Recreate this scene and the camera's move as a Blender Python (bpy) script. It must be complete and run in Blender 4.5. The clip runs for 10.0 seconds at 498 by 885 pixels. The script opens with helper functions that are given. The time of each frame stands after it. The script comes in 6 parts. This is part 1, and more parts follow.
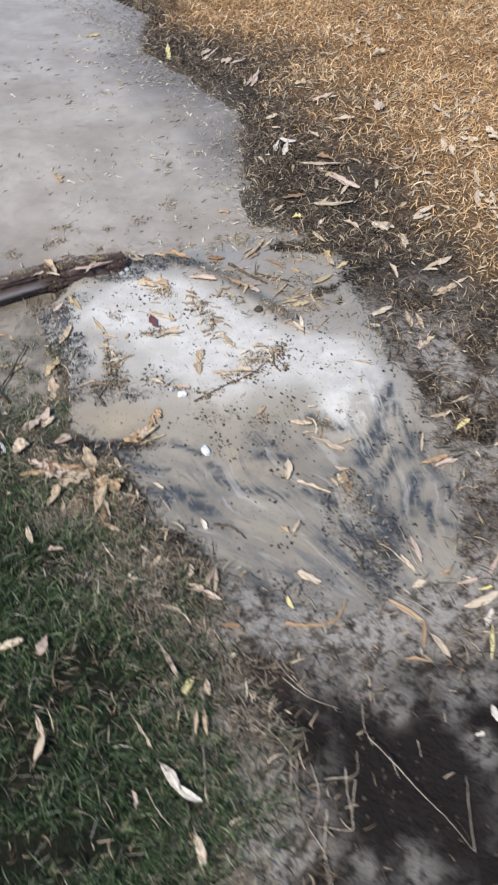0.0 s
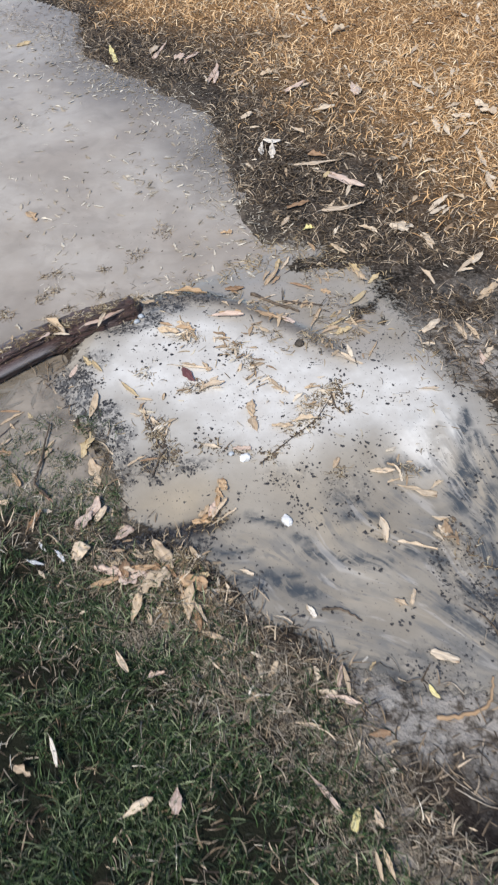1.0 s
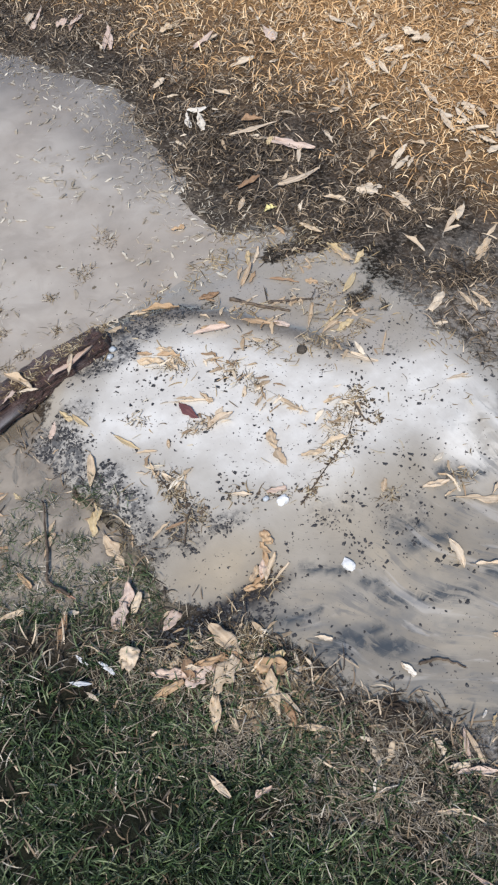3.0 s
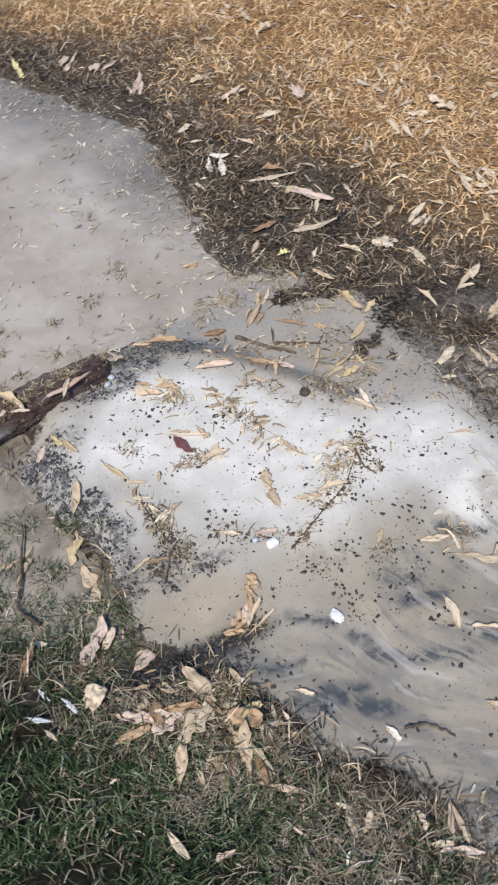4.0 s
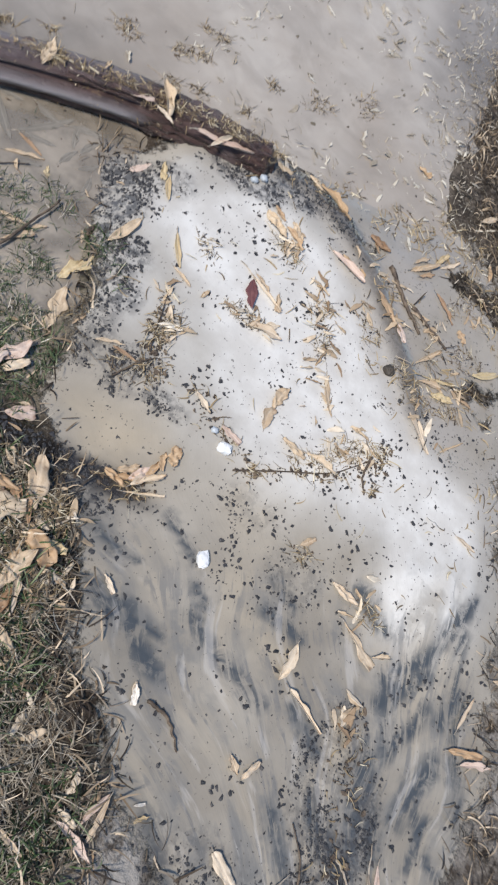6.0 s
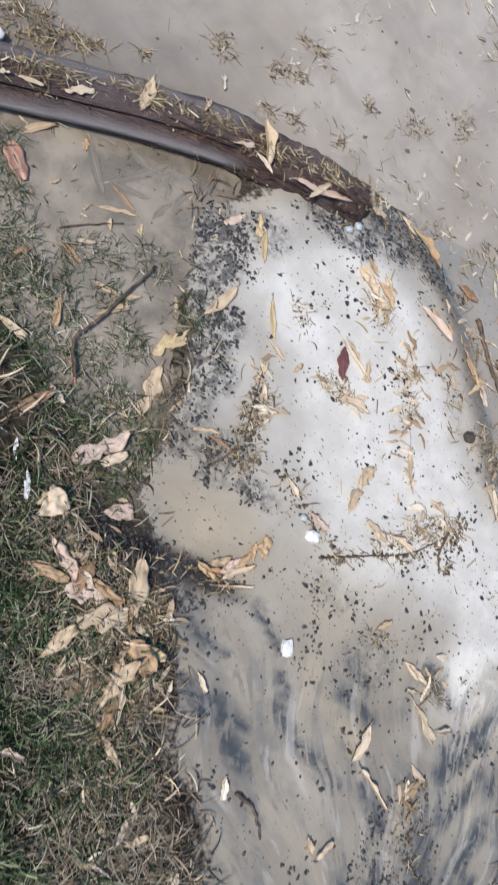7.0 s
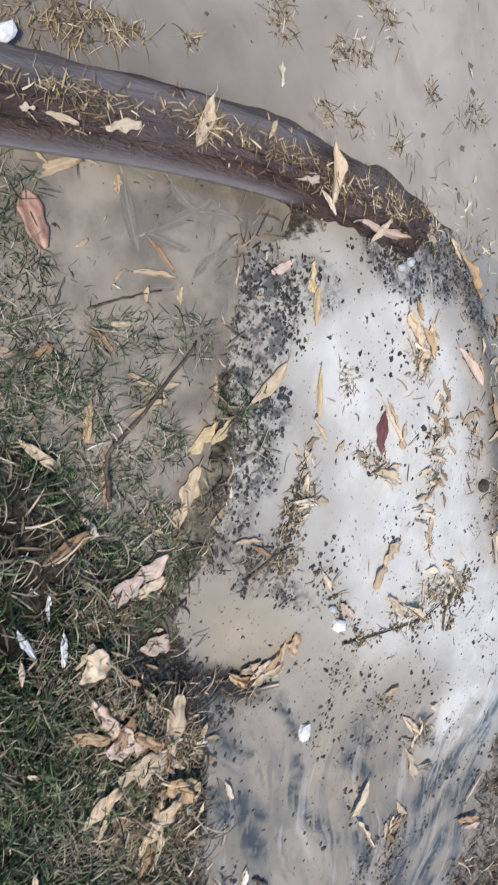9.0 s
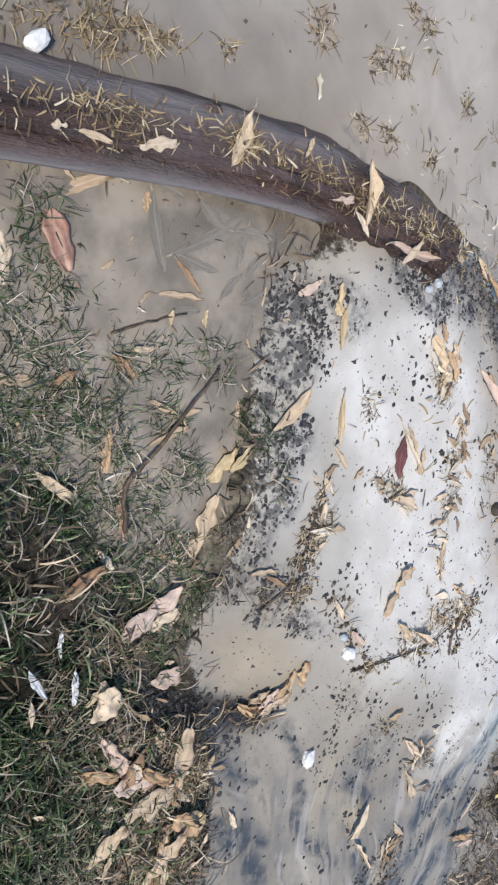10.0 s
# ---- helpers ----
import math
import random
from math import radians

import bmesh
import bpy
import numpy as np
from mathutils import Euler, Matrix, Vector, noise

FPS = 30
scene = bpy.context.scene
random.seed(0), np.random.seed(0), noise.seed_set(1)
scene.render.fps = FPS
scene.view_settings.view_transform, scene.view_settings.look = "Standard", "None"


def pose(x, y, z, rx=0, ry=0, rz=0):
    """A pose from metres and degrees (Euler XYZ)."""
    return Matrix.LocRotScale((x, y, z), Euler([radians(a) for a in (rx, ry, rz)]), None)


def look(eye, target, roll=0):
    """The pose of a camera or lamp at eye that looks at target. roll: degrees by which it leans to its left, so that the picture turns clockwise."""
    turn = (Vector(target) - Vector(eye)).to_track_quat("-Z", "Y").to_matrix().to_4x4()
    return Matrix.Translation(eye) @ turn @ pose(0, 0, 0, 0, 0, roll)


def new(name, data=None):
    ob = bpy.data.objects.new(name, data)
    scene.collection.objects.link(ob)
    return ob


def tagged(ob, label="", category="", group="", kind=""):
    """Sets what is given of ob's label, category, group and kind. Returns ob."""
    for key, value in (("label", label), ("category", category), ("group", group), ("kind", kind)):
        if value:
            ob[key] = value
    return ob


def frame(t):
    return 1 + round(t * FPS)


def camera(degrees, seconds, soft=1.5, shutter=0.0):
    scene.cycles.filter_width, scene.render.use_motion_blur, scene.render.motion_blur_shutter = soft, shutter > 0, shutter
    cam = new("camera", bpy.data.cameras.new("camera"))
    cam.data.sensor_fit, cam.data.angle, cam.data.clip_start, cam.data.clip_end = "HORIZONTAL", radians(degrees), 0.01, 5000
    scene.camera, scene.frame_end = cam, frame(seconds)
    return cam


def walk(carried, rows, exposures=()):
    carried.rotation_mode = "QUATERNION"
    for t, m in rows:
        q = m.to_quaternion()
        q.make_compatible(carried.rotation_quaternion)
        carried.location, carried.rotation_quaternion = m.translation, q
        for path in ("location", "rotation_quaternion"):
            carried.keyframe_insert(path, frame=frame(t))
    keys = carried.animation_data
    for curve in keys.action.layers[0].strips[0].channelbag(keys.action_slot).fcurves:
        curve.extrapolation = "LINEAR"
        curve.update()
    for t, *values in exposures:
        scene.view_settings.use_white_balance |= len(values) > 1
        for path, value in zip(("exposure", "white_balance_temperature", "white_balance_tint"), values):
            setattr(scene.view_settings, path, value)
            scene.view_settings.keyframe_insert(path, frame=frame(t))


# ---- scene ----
cam = camera(35.6, 10.0, 2.2, 0.35)
PATH = [
    (0, (0.107, -0.239, 1.521), (0.109, 1.102, 0.037), 1.5),
    (0.5, (-0.097, -0.03, 1.51), (-0.005, 1.299, 0.018), -1.2),
    (1, (-0.209, 0.1, 1.495), (-0.052, 1.38, -0.035), -1.8),
    (1.5, (-0.229, 0.284, 1.433), (-0.026, 1.574, -0.082), -1.0),
    (2, (-0.277, 0.371, 1.421), (-0.053, 1.542, -0.185), -0.6),
    (2.2, (-0.338, 0.439, 1.402), (-0.006, 1.556, -0.223), 0.6),
    (3.3, (-0.397, 0.485, 1.456), (-0.057, 1.59, -0.176), -6.3),
    (3.5, (-0.412, 0.469, 1.449), (-0.046, 1.552, -0.193), -5.9),
    (4, (-0.368, 0.474, 1.359), (0.009, 1.708, -0.17), -0.6),
    (4.5, (-0.289, 0.508, 1.285), (-0.084, 1.747, -0.272), 2.1),
    (5, (-0.148, 0.527, 1.235), (-0.102, 1.684, -0.395), 17.7),
    (5.2, (-0.127, 0.532, 1.185), (-0.099, 1.722, -0.423), 24.4),
    (6.3, (-0.446, 0.68, 1.165), (0.104, 1.583, -0.533), 65.6),
    (6.5, (-0.543, 0.73, 1.177), (0.073, 1.551, -0.54), 69.7),
    (7, (-0.662, 0.818, 1.152), (-0.044, 1.621, -0.573), 72.5),
    (7.5, (-0.737, 0.918, 1.085), (-0.108, 1.722, -0.634), 75.2),
    (8, (-0.899, 1.012, 0.97), (-0.017, 1.67, -0.699), 85.0),
    (8.5, (-1.01, 1.095, 0.906), (0.089, 1.603, -0.686), 96.1),
    (9, (-1.069, 1.15, 0.867), (0.127, 1.648, -0.656), 100.2),
    (9.5, (-1.093, 1.203, 0.832), (0.137, 1.702, -0.665), 102.5),
    (10, (-1.114, 1.199, 0.794), (0.143, 1.66, -0.692), 104.2),
]
walk(cam, [(t, look(eye, target, roll)) for t, eye, target, roll in PATH])

# ---- world, sun ----
world = bpy.data.worlds.new("sky")
scene.world = world
world.use_nodes = True
wn, wl = world.node_tree.nodes, world.node_tree.links
sky = wn.new("ShaderNodeTexSky")
sky.sky_type = "NISHITA"
sky.sun_disc = False
sky.sun_elevation = radians(50)
sky.sun_rotation = radians(215)
sky.air_density, sky.dust_density, sky.ozone_density = 1.0, 0.15, 2.8
# thin broken cloud over the blue
coords = wn.new("ShaderNodeTexCoord")
cloud = wn.new("ShaderNodeTexNoise")
cloud.inputs["Scale"].default_value, cloud.inputs["Detail"].default_value = 2.2, 4
ramp = wn.new("ShaderNodeValToRGB")
ramp.color_ramp.elements[0].position, ramp.color_ramp.elements[1].position = 0.64, 1.0
mix = wn.new("ShaderNodeMix")
mix.data_type = "RGBA"
mix.inputs["B"].default_value = (7.2, 7.2, 7.3, 1)
wl.new(coords.outputs["Generated"], cloud.inputs["Vector"])
wl.new(cloud.outputs["Fac"], ramp.inputs["Fac"])
wl.new(ramp.outputs["Color"], mix.inputs["Factor"])
wl.new(sky.outputs["Color"], mix.inputs["A"])
wl.new(mix.outputs["Result"], wn["Background"].inputs["Color"])
wn["Background"].inputs["Strength"].default_value = 0.105

sun_data = bpy.data.lights.new("sun", "SUN")
sun_data.energy, sun_data.angle, sun_data.color = 3.05, radians(9), (1.0, 0.93, 0.84)
sun = new("sun", sun_data)
sun.matrix_world = look((-3.7, -5.3, 7.7), (0, 0, 0), 0)
scene.view_settings.exposure = 0.59

rng = np.random.default_rng(7)


# ---- the lie of the land ----
def smooth(v):
    v = np.clip(v, 0, 1)
    return v * v * (3 - 2 * v)


def lie(x, y):
    """The smooth lie of the land, without the small bumps."""
    rise = 0.036 * smooth((y - 1.12) / 0.2) * smooth((x + 0.52) / 0.1)
    far = smooth((y - 1.95) / 0.5)
    right = smooth((x - 0.40) / 0.25)
    z = rise * (1 - 0.6 * far) * (1 - 0.75 * right)
    return z + 0.022 * smooth((0.95 - y - 0.9 * x) / 0.3) * smooth((0.4 - x) / 0.3)


LATTICE = rng.random((256, 256))


def value_noise(x, y, size):
    """Smooth noise from 0 to 1 with bumps of about that size."""
    u, v = np.asarray(x) / size + 40.3, np.asarray(y) / size + 71.7
    i, j = np.floor(u).astype(int), np.floor(v).astype(int)
    a, b = smooth(u - i), smooth(v - j)
    g = lambda p, q: LATTICE[p % 256, q % 256]
    return (g(i, j) * (1 - a) + g(i + 1, j) * a) * (1 - b) + (g(i, j + 1) * (1 - a) + g(i + 1, j + 1) * a) * b


def rough(x, y, size, octaves=4):
    return sum(value_noise(x, y, size / 2**k) / 2**k for k in range(octaves)) / sum(1 / 2**k for k in range(octaves))


def inside(x, y, outline, soft, wobble=0.0, size=0.12):
    """1 within the outline and 0 outside it, over an edge of that softness, made uneven by noise."""
    x, y = np.asarray(x, float), np.asarray(y, float)
    best, odd = np.full(x.shape, 1e9), np.zeros(x.shape, bool)
    for (ax, ay), (bx, by) in zip(outline, outline[1:] + outline[:1]):
        dx, dy = bx - ax, by - ay
        k = np.clip(((x - ax) * dx + (y - ay) * dy) / (dx * dx + dy * dy), 0, 1)
        best = np.minimum(best, np.hypot(x - ax - k * dx, y - ay - k * dy))
        if dy:
            odd ^= ((ay > y) != (by > y)) & (x < ax + (y - ay) / dy * dx)
    d = np.where(odd, best, -best)
    if wobble:
        d = d + wobble * (rough(x, y, size) - 0.5) * 2
    return smooth(d / soft * 0.5 + 0.5)


FAN = [(-0.56, 1.68), (-0.48, 1.80), (-0.30, 1.95), (-0.12, 1.97), (0.03, 1.87), (0.16, 1.68), (0.28, 1.60), (0.41, 1.61),
       (0.51, 1.50), (0.55, 1.36), (0.58, 1.22), (0.63, 1.08), (0.66, 0.90), (0.60, 0.76), (0.47, 0.68), (0.32, 0.63),
       (0.17, 0.64), (0.06, 0.74), (-0.05, 0.84), (-0.15, 0.92), (-0.25, 1.05), (-0.36, 1.13), (-0.39, 1.26), (-0.40, 1.36),
       (-0.46, 1.45), (-0.53, 1.54)]
WHITE = [(-0.46, 1.62), (-0.30, 1.82), (-0.12, 1.84), (0.02, 1.74), (0.18, 1.60), (0.30, 1.57), (0.43, 1.54), (0.495, 1.42), (0.495, 1.29),
         (0.45, 1.20), (0.36, 1.17), (0.29, 1.23), (0.25, 1.31), (0.14, 1.30), (0.02, 1.26), (-0.08, 1.28), (-0.20, 1.38), (-0.32, 1.46)]
# lobe of pale silt, painted whiter for the sky it reflects
LOBE = [(0.22, 1.55), (0.31, 1.565), (0.42, 1.53), (0.485, 1.42), (0.485, 1.30), (0.445, 1.215), (0.37, 1.195), (0.30, 1.24), (0.25, 1.36)]
# ribbons of warm tan silt
TAN = [(-0.345, 1.185), (-0.26, 1.25), (-0.19, 1.262), (-0.15, 1.214), (-0.208, 1.142), (-0.295, 1.142)]
RIBBON = [(-0.01, 1.215), (0.035, 1.215), (0.11, 1.125), (0.205, 1.045), (0.176, 0.997), (0.085, 1.055), (0.022, 1.136)]
STREAK = [(-0.34, 1.10), (-0.14, 1.10), (-0.02, 1.06), (0.13, 1.14), (0.26, 1.22), (0.34, 1.29), (0.44, 1.34), (0.50, 1.34),
          (0.62, 1.10), (0.64, 0.86), (0.52, 0.66), (0.30, 0.62), (0.16, 0.68), (-0.08, 0.86), (-0.22, 1.0)]
CHANNEL = [(-0.06, 2.24), (0.12, 2.18), (0.36, 2.00), (0.44, 1.82), (0.50, 1.64), (0.46, 1.52), (0.28, 1.52), (0.12, 1.62), (-0.02, 1.76),
           (-0.15, 1.86), (-0.26, 1.93)]
PUDDLE = [(-2.9, 2.6), (-2.7, 3.7), (-2.2, 4.4), (-1.7, 4.7), (-1.1, 4.42), (-0.84, 4.1), (-0.67, 3.92), (-0.49, 3.60), (-0.28, 3.34), (-0.11, 3.19),
          (0.0, 3.03), (0.02, 2.80), (0.03, 2.53), (0.05, 2.34), (0.11, 2.20), (0.15, 2.09), (0.02, 2.02), (-0.10, 1.97), (-0.25, 1.92), (-0.40, 1.90),
          (-0.60, 1.80), (-0.75, 1.70), (-0.95, 1.58), (-1.3, 1.36), (-1.7, 1.10), (-2.1, 1.25), (-2.6, 1.8)]
POOL = [(-0.53, 1.62), (-0.62, 1.74), (-0.75, 1.68), (-0.95, 1.55), (-1.3, 1.34), (-1.5, 1.15), (-0.84, 1.24), (-0.66, 1.22),
        (-0.50, 1.17), (-0.36, 1.12), (-0.38, 1.25), (-0.40, 1.38), (-0.46, 1.46), (-0.52, 1.54)]
GREEN = [(-60, 1.3), (-3.0, 1.15), (-1.6, 1.0), (-0.85, 1.22), (-0.66, 1.15), (-0.50, 1.05), (-0.36, 0.94), (-0.25, 0.82), (-0.12, 0.67), (-0.05, 0.56),
         (0.0, 0.41), (0.12, 0.25), (0.16, -0.3), (0.4, -2.0), (1.5, -60), (-60, -60)]
GOLD = [(-0.70, 5.2), (-0.18, 4.05), (0.28, 3.60), (0.48, 3.20), (0.56, 2.90), (0.72, 2.50), (0.84, 2.22), (1.02, 1.98),
        (1.3, 1.7), (2.2, 0.9), (3.5, -1.0), (6.0, -60), (60, -60), (60, 60), (-60, 60), (-60, 7.0), (-3.0, 5.9)]
DARK = [(0.15, 0.44), (0.36, 0.48), (0.65, 0.60), (1.1, 0.66), (1.1, -0.3), (0.18, -0.3), (0.24, 0.16)]
GRAVEL = [(-0.50, 1.60, 0.060, 0.085, 1.0), (-0.44, 1.47, 0.075, 0.05, 1.0), (-0.44, 1.68, 0.05, 0.04, 0.6), (-0.33, 1.82, 0.09, 0.05, 0.9),
          (-0.40, 1.39, 0.06, 0.06, 0.9), (-0.24, 1.87, 0.09, 0.035, 0.9), (-0.12, 1.89, 0.08, 0.03, 0.7), (-0.29, 1.29, 0.045, 0.05, 0.7),
          (0.35, 0.93, 0.06, 0.12, 0.45), (0.42, 0.78, 0.06, 0.10, 0.8), (0.15, 1.16, 0.06, 0.05, 0.35), (-0.26, 1.07, 0.09, 0.035, 0.9),
          (0.22, 0.70, 0.10, 0.06, 0.4), (0.02, 1.22, 0.06, 0.03, 0.3),
          (-0.48, 1.54, 0.050, 0.10, 1.0), (-0.37, 1.30, 0.045, 0.07, 0.65), (-0.21, 1.275, 0.05, 0.022, 0.8), (0.45, 0.86, 0.035, 0.10, 0.8)]
WATER_HIGH, WATER_LOW = 0.010, 0.0
# dark streaks of fine sediment: start, end, half width
STROKES = [(-0.225, 1.053, -0.14, 1.048, 0.014), (-0.148, 1.043, -0.088, 1.042, 0.010), (-0.184, 0.965, -0.123, 0.98, 0.013),
           (-0.151, 0.948, -0.056, 0.967, 0.014), (-0.11, 0.937, -0.011, 0.951, 0.017), (-0.056, 0.926, 0.016, 0.905, 0.028),
           (-0.091, 1.128, -0.011, 1.099, 0.013), (0.04, 1.009, 0.097, 0.977, 0.020), (0.111, 0.974, 0.203, 0.948, 0.018),
           (0.151, 1.092, 0.216, 1.073, 0.022), (0.126, 1.158, 0.193, 1.116, 0.015), (0.255, 0.974, 0.319, 0.932, 0.016),
           (0.346, 0.854, 0.433, 0.794, 0.024), (0.265, 1.204, 0.356, 1.184, 0.022), (0.395, 1.122, 0.443, 1.171, 0.025)]
STROKES += [(0.394, 1.065, 0.467, 1.16, 0.023), (0.452, 1.18, 0.485, 1.281, 0.024), (0.490, 1.265, 0.510, 1.339, 0.018), (0.397, 1.0, 0.417, 0.905, 0.020),
            (0.458, 0.997, 0.484, 1.099, 0.021), (0.508, 0.925, 0.532, 1.032, 0.026), (0.522, 1.096, 0.543, 1.177, 0.022), (0.437, 0.893, 0.452, 0.782, 0.024),
            (0.554, 0.862, 0.571, 0.952, 0.019), (0.022, 1.063, 0.06, 1.042, 0.012), (0.516, 1.264, 0.537, 1.118, 0.020), (0.545, 1.176, 0.577, 1.023, 0.022)]
STROKES += [(0.534, 0.967, 0.605, 0.883, 0.020), (0.39, 1.113, 0.453, 1.001, 0.017), (0.331, 0.874, 0.457, 0.781, 0.022), (0.378, 0.779, 0.449, 0.705, 0.018),
            (0.274, 0.823, 0.374, 0.732, 0.017), (0.422, 0.982, 0.491, 0.846, 0.022), (0.115, 0.736, 0.179, 0.648, 0.022), (0.59, 1.062, 0.635, 0.935, 0.014)]
RIDGE = [(-0.317, 1.905), (-0.208, 1.925), (-0.108, 1.892), (-0.023, 1.839), (0.079, 1.751), (0.158, 1.677), (0.215, 1.605)]


def along(x, y, ax, ay, bx, by):
    """Distance to a line between two points of the plan."""
    k = np.clip(((x - ax) * (bx - ax) + (y - ay) * (by - ay)) / ((bx - ax) ** 2 + (by - ay) ** 2), 0, 1)
    return np.hypot(x - ax - k * (bx - ax), y - ay - k * (by - ay))


def ink_at(x, y):
    ink = np.zeros(np.shape(x))
    wx, wy = x + 0.05 * (rough(x, y, 0.10, 3) - 0.5), y + 0.05 * (rough(x + 7, y, 0.10, 3) - 0.5)
    for ax, ay, bx, by, w in STROKES:
        ink = np.maximum(ink, smooth(1.15 - along(wx, wy, ax, ay, bx, by) / (w * 1.05)))
    return ink


def ridge_at(x, y):
    d = np.min([along(x, y, *a, *b) for a, b in zip(RIDGE, RIDGE[1:])], 0)
    return smooth(1.35 - d / 0.027 + (rough(x, y, 0.05) - 0.5) * 0.6)


def gravel_at(x, y):
    g = np.zeros(np.shape(x))
    for cx, cy, rx, ry, k in GRAVEL:
        d = ((x - cx) / rx) ** 2 + ((y - cy) / ry) ** 2
        g = np.maximum(g, k * smooth(1.35 - d * 0.9 + (rough(x, y, 0.06) - 0.5) * 1.2))
    return g


def bank_at(x, y):
    """A bank of black mud between the lawn and the fan."""
    return smooth(1.65 - np.minimum(np.hypot((x + 0.28) / 0.13, (y - 1.104 - 0.12 * (x + 0.28)) / 0.020), np.hypot((x + 0.385) / 0.035, (y - 1.085) / 0.035)) + (rough(x, y, 0.05) - 0.5))


SILT_SPOTS = [(0.135, 0.30, 0.065), (0.165, 0.155, 0.045), (0.43, 0.127, 0.05), (0.336, 0.125, 0.05), (0.60, 0.48, 0.055), (0.538, 0.453, 0.055), (0.26, 0.505, 0.065),
              (0.13, 0.56, 0.065), (0.355, 0.485, 0.05), (0.42, 0.425, 0.045), (0.20, 0.62, 0.06), (0.584, 0.34, 0.04)]


def zones(x, y):
    z = {}
    z["channel"] = inside(x, y, CHANNEL, 0.07, 0.05, 0.10)
    z["fan"] = np.maximum(inside(x, y, FAN, 0.045, 0.06, 0.10), 0.85 * z["channel"] * smooth((rough(x, y, 0.14) - 0.30) / 0.12))
    z["white"] = np.maximum(inside(x, y, WHITE, 0.10, 0.05, 0.2), 0.5 * inside(x, y, [(-0.56, 1.66), (-0.3, 1.9), (0.1, 1.7), (0.0, 1.25), (-0.22, 1.30), (-0.42, 1.34), (-0.48, 1.48)], 0.10, 0.06, 0.15))
    # the lobe's sky reflection goes into its whiteness
    z["white"] = np.maximum(z["white"], 1.1 * inside(x, y, LOBE, 0.045, 0.02, 0.1))
    z["streak"] = inside(x, y, STREAK, 0.10, 0.05, 0.15) * z["fan"]
    z["puddle"] = inside(x, y, PUDDLE, 0.15, 0.07, 0.16)
    z["pool"] = inside(x, y, POOL, 0.07, 0.05, 0.15)
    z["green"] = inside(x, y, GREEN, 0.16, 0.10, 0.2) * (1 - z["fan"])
    z["gold"] = inside(x, y, GOLD, 0.36, 0.26, 0.4)
    z["dark"] = inside(x, y, DARK, 0.08, 0.06, 0.15)
    bare = inside(x, y, [(0.26, 0.42), (0.36, 0.43), (0.50, 0.47), (0.60, 0.42), (0.60, 0.08), (0.34, 0.12), (0.27, 0.22)], 0.06, 0.05)
    z["silt"] = (smooth((rough(x + 3, y, 0.16, 5) - 0.46 + 0.17 * smooth((y - 0.38) / 0.2)) / 0.07) * smooth((0.95 - y) / 0.2) * smooth((x + 0.02) / 0.12) * smooth((y + 0.5) / 0.4)
                 * (1 - smooth((x - 0.72) / 0.3)) * (1 - 0.97 * bare) * (1 - 0.7 * z["dark"]))
    beside = inside(x, y, [(0.42, 1.66), (0.70, 1.80), (0.86, 1.40), (0.78, 0.95), (0.62, 0.90), (0.54, 1.25), (0.50, 1.45)], 0.16, 0.08, 0.15)
    for cx, cy, r in SILT_SPOTS:
        z["silt"] = np.maximum(z["silt"], (0.9 - 0.35 * z["dark"]) * smooth(1.3 - np.hypot(x - cx, y - cy) / r + (rough(x, y, 0.06) - 0.5) * 1.6))
    z["silt"] = np.maximum(z["silt"], 0.95 * beside * smooth((rough(x + 1, y, 0.09) - 0.38) / 0.1))
    z["dark"] = np.maximum(z["dark"], bank_at(x, y))
    z["gravel"] = gravel_at(x, y)
    z["ink"] = ink_at(x, y) * z["fan"]
    z["ridge"] = ridge_at(x, y)
    z["tan"] = np.maximum(inside(x, y, TAN, 0.05, 0.04, 0.08), 0.85 * inside(x, y, RIBBON, 0.05, 0.06, 0.06)) * z["fan"]
    return z


def surface(x, y, z=None):
    """The ground's height with its bumps."""
    x, y = np.asarray(x, float), np.asarray(y, float)
    z = z or zones(x, y)
    h = lie(x, y)
    wet = np.maximum(z["fan"], z["channel"])
    bump = 0.016 * (rough(x, y, 0.22) - 0.5) + 0.008 * (rough(x, y, 0.05, 3) - 0.5)
    h = h + bump * (1 - 0.93 * wet)
    h = h + wet * 0.0012 * (rough(x, y, 0.03, 2) - 0.5) + z["gravel"] * 0.003 * rough(x, y, 0.02, 2) + z["ridge"] * 0.010
    h = h * (1 - z["puddle"]) + z["puddle"] * (WATER_HIGH - 0.012 + 0.030 * (rough(x, y, 0.16) - 0.5) - 0.02 * smooth((z["puddle"] - 0.8) / 0.2))
    pool = z["pool"] * (1 - z["fan"])
    h = h * (1 - pool) + pool * (WATER_LOW - 0.012 + 0.030 * (rough(x, y, 0.12) - 0.5) - 0.008 * smooth((y - 1.42) / 0.1))
    return h + 0.006 * smooth((z["gold"]))


# ---- materials ----
def material(name):
    m = bpy.data.materials.new(name)
    m.use_nodes = True
    return m, m.node_tree.nodes, m.node_tree.links, m.node_tree.nodes["Principled BSDF"]


